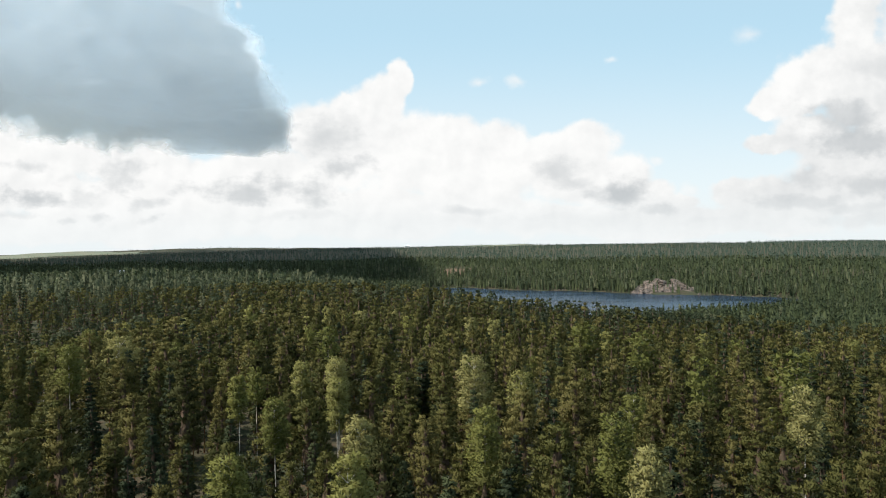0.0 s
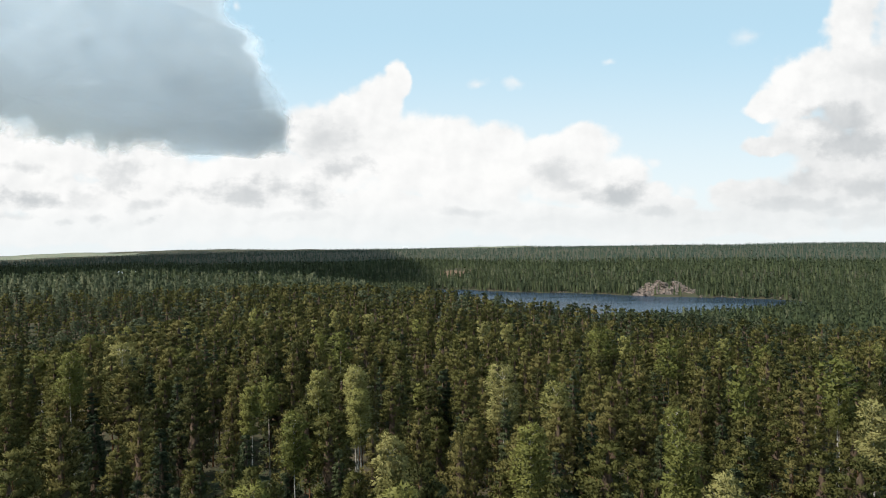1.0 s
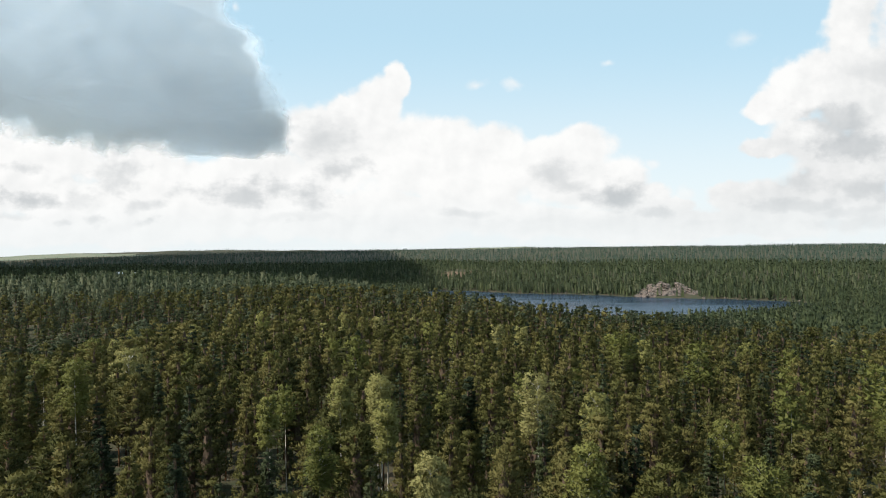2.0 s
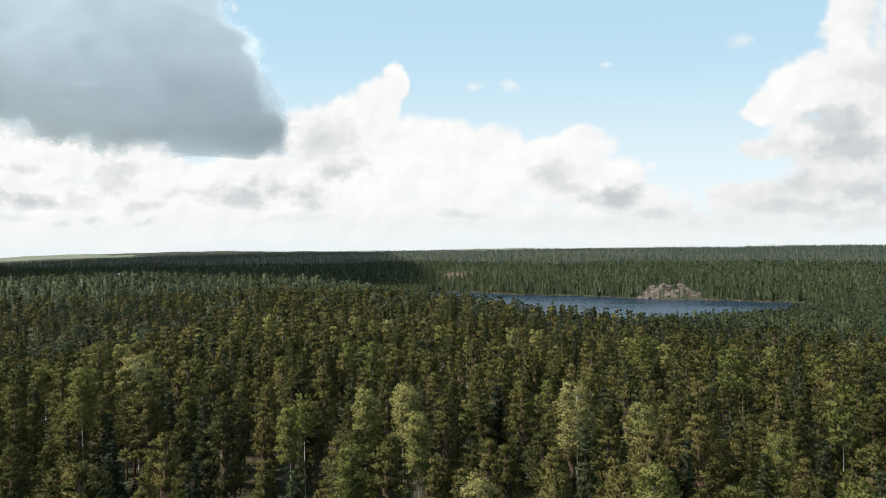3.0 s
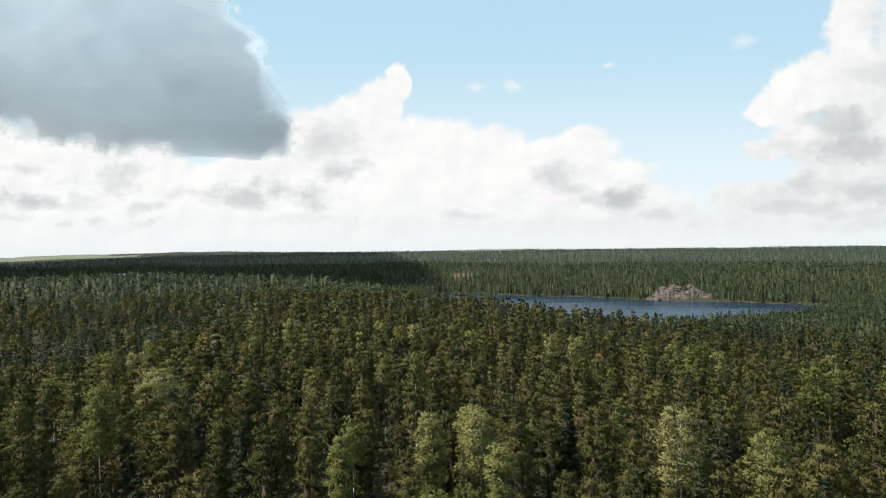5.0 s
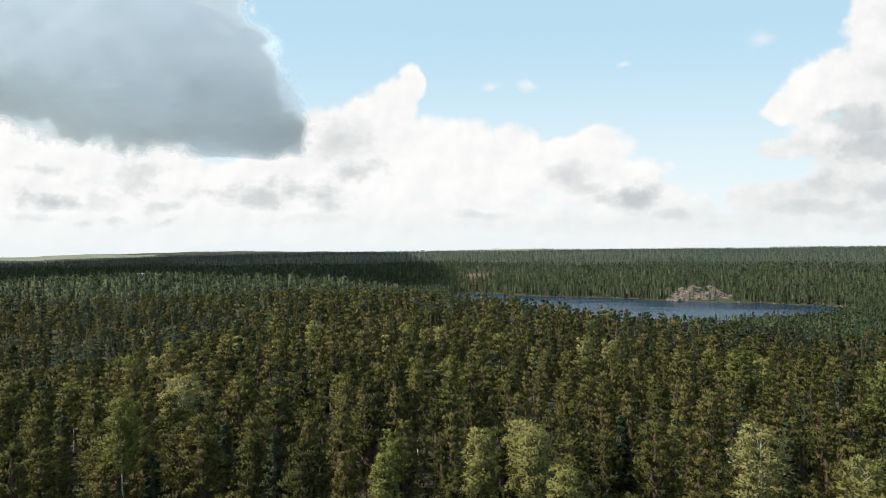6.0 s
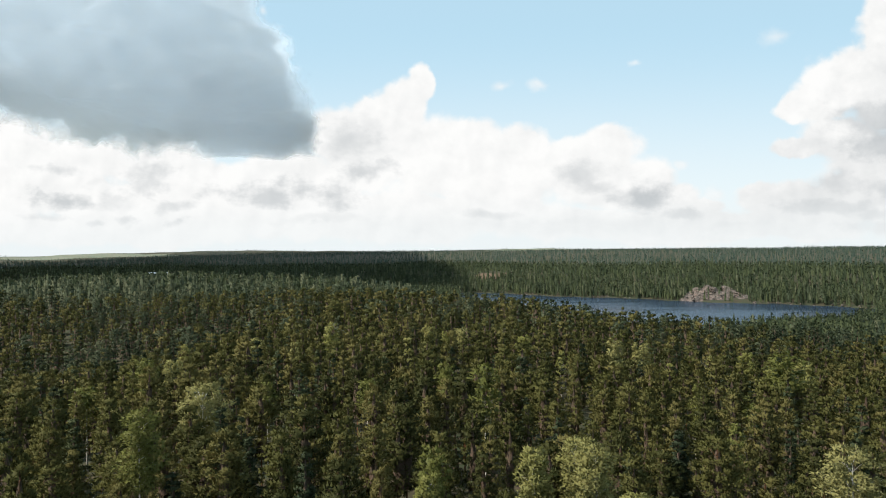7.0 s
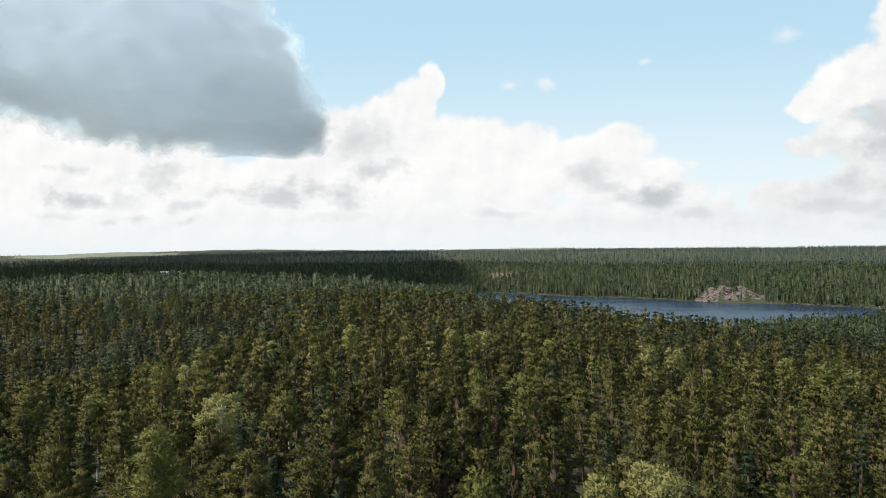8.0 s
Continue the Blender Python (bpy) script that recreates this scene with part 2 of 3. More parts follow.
def water_material():
    m, k = material("lake_water")
    where = k.add("ShaderNodeTexCoord").outputs["Object"]
    wide = k.noise(k.vec("MULTIPLY", where, (0.004, 0.02, 1)), 1.0, 3.0)
    ripples = k.noise(k.vec("MULTIPLY", where, (0.35, 0.6, 1)), 1.0, 4.0, 0.6)
    relief = k.add("ShaderNodeBump", ("Height", ripples), ("Strength", 0.35), ("Distance", 0.35))
    deep = k.add("ShaderNodeBsdfDiffuse", ("Color", (0.012, 0.022, 0.038, 1)))
    shine = k.add("ShaderNodeBsdfGlossy", ("Color", (0.86, 0.93, 1.0, 1)), ("Roughness", k.ramp(wide, 0.35, 0.65, 0.10, 0.22)), ("Normal", relief.outputs[0]))
    facing = k.add("ShaderNodeLayerWeight", ("Blend", 0.3)).outputs["Facing"]
    b = k.add("ShaderNodeMixShader", (0, k.ramp(facing, 0.3, 1.0, 0.04, 0.42)), (1, deep.outputs[0]), (2, shine.outputs[0]))
    k.add("ShaderNodeOutputMaterial", (0, b.outputs[0]))
    return m


LAKE_WATER = water_material()


# edges of the big cloud, as directions x/y and z/y: foot, flank and shoulder
CLOUD_EDGES = [((-0.690, 0.196), (-0.345, 0.131)), ((-0.300, 0.133), (-0.238, 0.157)), ((-0.232, 0.160), (-0.260, 0.261)), ((-0.262, 0.261), (-0.323, 0.398))]


def cloud_material():
    m, k = material("cloud_vapour")
    place = k.add("ShaderNodeNewGeometry").outputs["Position"]
    sep = k.add("ShaderNodeSeparateXYZ", (0, k.vec("SUBTRACT", place, (-16, 22, 70.8))))
    height = k.math("DIVIDE", sep.outputs[2], sep.outputs[1])
    flat = k.add("ShaderNodeCombineXYZ", (0, k.math("DIVIDE", sep.outputs[0], sep.outputs[1])), (1, height)).outputs[0]
    inside = None
    for (u0, v0), (u1, v1) in CLOUD_EDGES:
        long = math.hypot(u1 - u0, v1 - v0)
        n = (-(v1 - v0) / long, (u1 - u0) / long, 0)
        d = k.vec("DOT_PRODUCT", k.vec("SUBTRACT", flat, (u0, v0, 0)), n, out=1)
        inside = d if inside is None else k.math("SMOOTH_MIN", inside, d, 0.035)
    big, fine = k.noise(flat, 9.0, 3.0, 0.5), k.noise(flat, 34.0, 2.0, 0.5)
    ragged = k.math("ADD", k.math("MULTIPLY", k.math("SUBTRACT", big, 0.5), 0.08), k.math("MULTIPLY", k.math("SUBTRACT", fine, 0.5), 0.03))
    heaps = k.add("ShaderNodeTexVoronoi", ("Vector", k.vec("ADD", flat, k.vec("MULTIPLY", k.noise(flat, 11.0, 4.0, out=1), (0.06, 0.06, 0)))), ("Scale", 17.0), ("Detail", 2.0), feature="SMOOTH_F1").outputs["Distance"]
    edge = k.math("ADD", k.math("ADD", inside, ragged), k.math("MULTIPLY", k.math("SUBTRACT", 0.98, heaps), 0.045))
    rim = k.add("ShaderNodeAttribute", attribute="depth").outputs["Fac"]
    cover = k.math("MULTIPLY", k.ramp(edge, -0.008, 0.032, 0.0, 0.76), k.ramp(rim, 0.0, 0.10))
    soft = k.noise(k.vec("MULTIPLY", flat, (1.0, 1.8, 1)), 4.5, 5.0, 0.5)
    thin = k.math("ADD", k.ramp(height, 0.15, 0.42, 0.14, 0.36), k.math("MULTIPLY", k.math("SUBTRACT", soft, 0.5), 0.28))
    thin = k.math("ADD", thin, k.math("ADD", k.ramp(edge, 0.055, 0.0, 0.0, 0.10), k.math("MULTIPLY", k.math("SUBTRACT", big, 0.5), 0.10)), clamp=True)
    skin = k.add("ShaderNodeBsdfDiffuse", ("Color", (0.80, 0.89, 0.98, 1)))
    inner = k.add("ShaderNodeBsdfTranslucent", ("Color", (0.84, 0.93, 1.0, 1)))
    body = k.add("ShaderNodeMixShader", (0, thin), (1, skin.outputs[0]), (2, inner.outputs[0]))
    clear = k.add("ShaderNodeBsdfTransparent")
    all_ = k.add("ShaderNodeMixShader", (0, cover), (1, clear.outputs[0]), (2, body.outputs[0]))
    k.add("ShaderNodeOutputMaterial", (0, all_.outputs[0]))
    return m


CLOUD_VAPOUR = cloud_material()


# ---- land ----
WATER = -28.0
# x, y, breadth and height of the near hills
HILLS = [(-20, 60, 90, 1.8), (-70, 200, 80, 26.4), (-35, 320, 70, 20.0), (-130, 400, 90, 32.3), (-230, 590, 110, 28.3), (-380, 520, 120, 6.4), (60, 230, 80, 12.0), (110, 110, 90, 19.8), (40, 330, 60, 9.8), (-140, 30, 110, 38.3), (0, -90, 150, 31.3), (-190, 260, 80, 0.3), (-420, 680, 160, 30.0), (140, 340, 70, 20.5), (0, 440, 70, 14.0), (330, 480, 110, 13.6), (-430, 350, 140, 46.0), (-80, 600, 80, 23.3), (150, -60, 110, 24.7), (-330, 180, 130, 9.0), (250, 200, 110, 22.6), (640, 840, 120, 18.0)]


def smooth(a, b, x):
    s = np.clip((x - a) / (b - a), 0.0, 1.0)
    return s * s * (3 - 2 * s)


def far_shore(x):
    return np.maximum(1275 - 0.61 * np.maximum(x, 0), 820.0) + 9 * np.sin(x * 0.03) + 5 * np.sin(x * 0.11 + 1)


def near_shore(x):
    return np.where(x < 385, 700 - 0.25 * (385 - x), 700 + 1.1 * np.minimum(x - 385, 90)) + 6 * np.sin(x * 0.05)


def lake_reach(x, y):
    """Metres inside the lake's outline; negative on land."""
    return np.minimum(np.minimum((far_shore(x) - y) * 0.85, y - near_shore(x)), x + 25)


def ground_height(x, y):
    x, y = np.asarray(x, float), np.asarray(y, float)
    near = np.full(np.broadcast(x, y).shape, -24.0)
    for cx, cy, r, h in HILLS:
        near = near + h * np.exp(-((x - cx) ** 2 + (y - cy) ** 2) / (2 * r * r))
    beyond = y - far_shore(x)
    wave = 4 * np.sin(x * 0.006 + 1) * np.sin(y * 0.004) + 2.5 * np.sin(x * 0.017) * np.cos(y * 0.013)
    far = -27 + 30 * smooth(0, 260, beyond) + 19 * smooth(250, 1500, beyond) + wave * smooth(100, 500, beyond)
    far = far - 8 * smooth(2200, 3400, beyond) - 24 * np.exp(-((x + 2000) / 650) ** 2 - ((y - 2900) / 750) ** 2)
    far = far + 26 * smooth(3700, 4700, y) * np.exp(-((x + 1950) / 900) ** 2) + 12 * np.exp(-((x - 420) / 420) ** 2 - ((y - 4560) / 260) ** 2)
    z = near + (far - near) * smooth(-150, 40, beyond)
    reach = lake_reach(x, y)
    z = np.where(reach > 0, np.minimum(z, WATER - 0.3 - 6 * smooth(0, 40, reach)), np.maximum(z, WATER + 0.15 + 2.0 * smooth(0, 25, -reach)))
    return z


def mesh_from(name, verts, faces, mats, attr=None, mat_index=None, smooth_faces=False, normals=None):
    """A mesh out of number arrays; attr is (name, value per vertex)."""
    verts, faces = np.asarray(verts, np.float32), np.asarray(faces, np.int32)
    me = bpy.data.meshes.new(name)
    n, c = faces.shape
    me.vertices.add(len(verts))
    me.vertices.foreach_set("co", verts.ravel())
    me.loops.add(n * c)
    me.loops.foreach_set("vertex_index", faces.ravel())
    me.polygons.add(n)
    me.polygons.foreach_set("loop_start", np.arange(0, n * c, c, dtype=np.int32))
    me.polygons.foreach_set("loop_total", np.full(n, c, np.int32))
    for m in mats:
        me.materials.append(m)
    if mat_index is not None:
        me.polygons.foreach_set("material_index", np.asarray(mat_index, np.int32))
    me.polygons.foreach_set("use_smooth", np.full(n, smooth_faces))
    if attr:
        me.attributes.new(attr[0], "FLOAT", "POINT").data.foreach_set("value", np.asarray(attr[1], np.float32))
    me.update()
    me.validate()
    if normals is not None:
        me.polygons.foreach_set("use_smooth", np.full(n, True))
        me.normals_split_custom_set_from_vertices(normals)
    return me


def grid_faces(rows, cols, closed=False):
    i, j = np.meshgrid(np.arange(rows - 1), np.arange(cols if closed else cols - 1), indexing="ij")
    a, b = i * cols + j, i * cols + (j + 1) % cols
    return np.stack([a, b, b + cols, a + cols], -1).reshape(-1, 4)


def build_ground():
    radii = np.concatenate([[1.0], np.linspace(8, 420, 60), np.geomspace(428, 4950, 130)])
    turn = np.concatenate([np.linspace(-48, 48, 240), np.linspace(52, 308, 64)])
    a = np.radians(turn)
    x, y = radii[:, None] * np.sin(a), radii[:, None] * np.cos(a)
    z = ground_height(x, y)
    me = mesh_from("ground", np.stack([x, y, z], -1).reshape(-1, 3), grid_faces(len(radii), len(a), True)[:, ::-1], [FOREST_FLOOR], smooth_faces=True)
    return tagged(new("ground", me), "rolling forest floor of moss, heath and brown litter", "ground", kind="structure")


build_ground()


def build_lake():
    x = np.linspace(-40, 1300, 90)
    s = np.linspace(0, 1, 8)
    y = near_shore(x)[None] - 12 + s[:, None] * (far_shore(x) - near_shore(x) + 24)[None]
    v = np.stack([np.broadcast_to(x, y.shape), y, np.full(y.shape, WATER)], -1).reshape(-1, 3)
    me = mesh_from("lake", v, grid_faces(8, 90), [LAKE_WATER], smooth_faces=True)
    return tagged(new("lake", me), "dark blue rippled water of a narrow forest lake", "lake", kind="structure")


build_lake()


def draped_patch(name, cx, cy, rx, ry, mat, label, category, lift=0.25, n=26):
    """An uneven patch of open land laid on the ground."""
    rng = np.random.default_rng(int(abs(cx) + abs(cy)))
    a = np.linspace(0, 2 * np.pi, 48, endpoint=False)
    edge = 1 + 0.18 * np.sin(3 * a + rng.uniform(0, 6)) + 0.12 * np.sin(5 * a + rng.uniform(0, 6)) + 0.06 * np.sin(9 * a)
    r = np.linspace(0.02, 1, n)[:, None] * edge
    x, y = cx + rx * r * np.sin(a), cy + ry * r * np.cos(a)
    z = ground_height(x, y) + lift
    me = mesh_from(name, np.stack([x, y, z], -1).reshape(-1, 3), grid_faces(n, 48, True)[:, ::-1], [mat], smooth_faces=True)
    return tagged(new(name, me), label, category, kind="structure")


draped_patch("clearing", 40, 1432, 40, 42, CLEARCUT, "reddish-brown clear-cut slope above the lake", "clearing", 0.4)
draped_patch("field", -2330, 3820, 480, 430, FIELD, "pale open fields in a far valley", "field", 1.5)
draped_patch("field", 420, 4380, 330, 170, FIELD, "pale sandy field on the far horizon", "field", 1.5)


# ---- the big cloud, whose shadow lies on the far hills ----
def build_cloud():
    rings, cols = 40, 220
    a = np.linspace(0, 2 * np.pi, cols, endpoint=False)
    rho = np.linspace(0.0, 1, rings)
    sy, sx = np.cos(a), np.sin(a)
    reach = 1 / (np.abs(sx) ** 4 + np.abs(sy) ** 4) ** 0.25
    x0, y0 = sx * reach * 1330, sy * reach * np.where(sy > 0, 2050, 1500)
    verts, depth = [], []
    for side in (0, 1):
        for r in rho:
            for j in range(cols):
                bulge = 1 + r * (0.09 * noise.fractal(Vector((x0[j], y0[j], 50)) * 0.0022, 1.0, 2.0, 3) + 0.03 * noise.fractal(Vector((x0[j], y0[j], 90)) * 0.004, 1.0, 2.0, 2))
                x, y = -1560 + r * x0[j] * bulge, 2350 + r * y0[j] * bulge
                lump = noise.fractal(Vector((x, y, side * 900)) * 0.0022, 1.0, 2.0, 4)
                fine = noise.fractal(Vector((x, y, side * 900)) * 0.009, 1.0, 2.0, 3)
                dome = max(0.0, 1 - r * r) ** 1.4
                z = 672 + (dome * (300 + 140 * lump) + 14 * fine if side else -dome * 10 + 28 * lump * dome + 7 * fine)
                verts.append((x, y, z))
                depth.append(1 - r)
    f = grid_faces(rings, cols, True)
    faces = np.concatenate([f, f[:, ::-1] + rings * cols])
    me = mesh_from("cloud", verts, faces, [CLOUD_VAPOUR], ("depth", depth), smooth_faces=True)
    return tagged(new("cloud", me), "broad grey flat-bottomed cumulus cloud over the far hills", "cloud", kind="structure")


build_cloud()


# ---- trees ----
def unit(v):
    return v / np.maximum(np.linalg.norm(v, axis=-1, keepdims=True), 1e-6)


def sprays(rng, centres, radius, out, size, count, lean, flat, width):
    """Needle or leaf sprays over flattened tufts: corners and the soft normals of the tufts."""
    c, o, r = np.repeat(centres, count, 0), np.repeat(out, count, 0), np.repeat(radius, count)[:, None]
    s = size * rng.uniform(0.6, 1.4, (len(c), 1))
    q = unit(rng.normal(0, 1, c.shape) + o * 0.45 + (0, 0, 0.3))
    place = c + q * (1, 1, flat) * r * rng.uniform(0.45, 1.08, (len(c), 1))
    d = unit(q * 0.55 + o * 0.5 + rng.normal(0, 0.5, c.shape) + (0, 0, lean))
    side = unit(np.cross(d, rng.normal(0, 1, c.shape)))
    base = place - d * s * 0.4
    corners = np.stack([base - side * s * width, base + side * s * width, base + d * s], 1)
    soft = q * 0.5 + o * (0.62, 0.62, 0.2) + (0, 0, 0.28)
    plane = np.cross(corners[:, 1] - corners[:, 0], corners[:, 2] - corners[:, 0])
    back = (plane * soft).sum(1) < 0
    corners[back] = corners[back][:, ::-1]
    plane[back] *= -1
    soft = unit(soft + unit(plane) * 0.28)
    return corners.reshape(-1, 3), np.repeat(soft, 3, 0)


def lathe(rng, height, low, shape, sides, rings, thin=(0.10, 0.34), ragged=0.2, up=0.4):
    """An uneven spindle: a shell added inside a crown to darken it, or the whole crown of a far tree."""
    u = np.linspace(0.0, 1.0, rings)
    a = np.linspace(0, 6.283, sides, endpoint=False) + rng.uniform(0, 6)
    r = np.array([shape(t) for t in u])[:, None] * rng.uniform(*thin, (rings, sides))
    z = height * (low + (1 - low) * u)[:, None] + rng.normal(0, ragged, (rings, sides))
    v = np.stack([r * np.cos(a), r * np.sin(a), z], -1).reshape(-1, 3)
    q = grid_faces(rings, sides, True)
    f = np.concatenate([q[:, [0, 1, 2]], q[:, [0, 2, 3]]])
    corners = v[f].reshape(-1, 3)
    tilt = np.repeat(rng.normal(0, 0.18, (len(f), 3)), 3, 0)
    return corners, unit(unit(corners * (1, 1, 0)) + (0, 0, up) + tilt)


def tufts_of(rng, height, low, shape, levels, per, along, rise, tuft, gaps):
    """Tufts along whorls of branches: centres, radii, outward ways; and the branch ends."""
    centres, out, ends, radii = [], [], [], []
    for i in range(levels):
        u = min(0.97, (i + rng.uniform(0.15, 0.85)) / levels) ** 0.88
        z = height * (low + (1 - low) * u)
        turn = rng.uniform(0, 6.3)
        n = max(2, round(per * (1.0 if u < 0.55 else 1.35 - 0.6 * u)))
        for j in range(n):
            if rng.random() < gaps:
                continue
            a = turn + 6.283 * j / n + rng.normal(0, 0.28)
            r = shape(u) * rng.uniform(0.7, 1.12)
            w = np.array([math.cos(a), math.sin(a), rise(u)])
            ends.append((z, np.array([0, 0, z]) + w * r * 0.9))
            for t in range(along if u < 0.8 else max(1, along - 1)):
                q = 0.86 - 0.5 * t / max(along - 1, 1) + rng.normal(0, 0.05)
                side = rng.normal(0, 0.16) * r * (0.4 + t)
                centres.append(np.array([0, 0, z]) + w * r * q + np.array([-w[1], w[0], 0]) * side + rng.normal(0, 0.12, 3))
                out.append(w)
                radii.append(tuft * rng.uniform(0.75, 1.25) * (1.08 - 0.42 * u))
    centres.append(np.array([0, 0, height * 0.975]))
    out.append(np.array([0, 0, 1.0]))
    radii.append(tuft * 0.55)
    return np.array(centres), np.array(radii), unit(np.array(out)), ends


def stem(rng, height, foot, sides=6, rings=6, bend=0.25, ends=(), limb=0.05):
    """A tapered, slightly bent trunk and its limbs."""
    verts, faces = [], []
    ph = rng.uniform(0, 6.3)

    def axis(z):
        return np.array([math.cos(ph), math.sin(ph), 0]) * bend * math.sin(2.2 * z / height)

    def tube(points, radii, n):
        start = len(verts)
        for p, r in zip(points, radii):
            for k in range(n):
                b = 6.283 * k / n
                verts.append(p + np.array([math.cos(b) * r, math.sin(b) * r, 0]))
        for i in range(len(points) - 1):
            for k in range(n):
                p0, p1 = start + i * n + k, start + i * n + (k + 1) % n
                faces.append((p0, p1, p1 + n))
                faces.append((p0, p1 + n, p0 + n))

    zs = np.linspace(-0.6, height * 0.97, rings)
    tube([axis(z) + np.array([0, 0, z]) for z in zs], [foot * (1 - 0.9 * max(z, 0) / height) * (1.25 if i == 0 else 1) for i, z in enumerate(zs)], sides)
    for z, tip in ends:
        start = axis(z) + np.array([0, 0, z - 0.15])
        mid = (start + tip) / 2 + np.array([0, 0, 0.1])
        tube([start, mid, tip], [limb, limb * 0.7, limb * 0.25], 3)
    return np.array(verts), np.array(faces)


KINDS = {
    # low: foot of the crown; wide: longest branch of an 18 m tree; shape: branch length by height in the crown; rise: slope of the
    # branches; tuft: radius and flatness of the tufts; gaps: share of missing branches
    "pine": dict(low=0.38, wide=4.2, shape=lambda u: min(1.0, 0.72 + 1.5 * u) * (1 - u) ** 0.64 + 0.05, rise=lambda u: 0.12 + 0.6 * u, lean=0.35, foot=0.16, tuft=(0.98, 0.62), gaps=0.12),
    "slender": dict(low=0.33, wide=3.3, shape=lambda u: min(1.0, 0.72 + 1.3 * u) * (1 - u) ** 0.72 + 0.04, rise=lambda u: 0.10 + 0.7 * u, lean=0.35, foot=0.14, tuft=(0.84, 0.68), gaps=0.08),
    "spruce": dict(low=0.06, wide=3.0, shape=lambda u: (1 - u) ** 0.92 + 0.03, rise=lambda u: -0.28 + 0.5 * u, lean=-0.15, foot=0.17, tuft=(0.66, 0.55), gaps=0.03),
    "birch": dict(low=0.62, wide=2.6, shape=lambda u: max(0.0, math.sin(math.pi * (0.16 + 0.76 * u))) ** 0.65, rise=lambda u: 0.15 + 0.8 * u, lean=-0.15, foot=0.14, tuft=(0.85, 0.85), gaps=0.08),
    "aspen": dict(low=0.34, wide=1.35, shape=lambda u: max(0.0, math.sin(math.pi * (0.14 + 0.80 * u))) ** 0.7, rise=lambda u: 0.6 + 0.6 * u, lean=0.05, foot=0.11, tuft=(0.62, 0.95), gaps=0.06),
}
NEEDLES = {"pine": PINE_NEEDLES, "slender": PINE_NEEDLES, "spruce": SPRUCE_NEEDLES, "birch": BIRCH_LEAVES, "aspen": BIRCH_LEAVES}
BARKS = {"pine": PINE_BARK, "slender": PINE_BARK, "spruce": GREY_BARK, "birch": BIRCH_BARK, "aspen": BIRCH_BARK}
# levels, branches a level, tufts a branch, sprays a tuft, spray length, size of the tufts
DETAIL = {
    "near": {"pine": (11, 6, 2, 42, 0.37, 0.9), "slender": (12, 5, 2, 40, 0.35, 0.9), "spruce": (18, 6, 2, 24, 0.36, 0.9), "birch": (9, 6, 2, 52, 0.31, 1.0), "aspen": (11, 5, 2, 36, 0.28, 1.0)},
    "closer": {"pine": (9, 5, 2, 24, 0.53, 1.0), "slender": (9, 5, 2, 20, 0.50, 1.0), "spruce": (13, 5, 2, 13, 0.50, 1.0), "birch": (8, 5, 2, 24, 0.45, 1.1), "aspen": (8, 4, 2, 20, 0.40, 1.1)},
    "middle": {"pine": (7, 5, 2, 14, 0.74, 1.1), "slender": (7, 5, 2, 12, 0.70, 1.1), "spruce": (10, 5, 1, 14, 0.70, 1.2), "birch": (6, 5, 2, 14, 0.64, 1.2), "aspen": (7, 4, 1, 16, 0.56, 1.25)},
    "distant": {"pine": (6, 5, 1, 8, 1.12, 1.25), "slender": (6, 4, 1, 8, 1.02, 1.25), "spruce": (8, 4, 1, 7, 1.02, 1.3), "birch": (5, 4, 1, 9, 0.95, 1.4), "aspen": (5, 3, 1, 9, 0.85, 1.4)},
}
# for trees too far to show branches: sides and rings of the crown, branch levels and branches of loose sprays, spray length
FAR_DETAIL = {"far": (4, 4, 4, 4, 2.1), "tiny": (3, 3, 2, 2, 2.8)}
SPRAY_WIDTH = {"near": 0.30, "closer": 0.31, "middle": 0.32, "distant": 0.36, "far": 0.36, "tiny": 0.40}


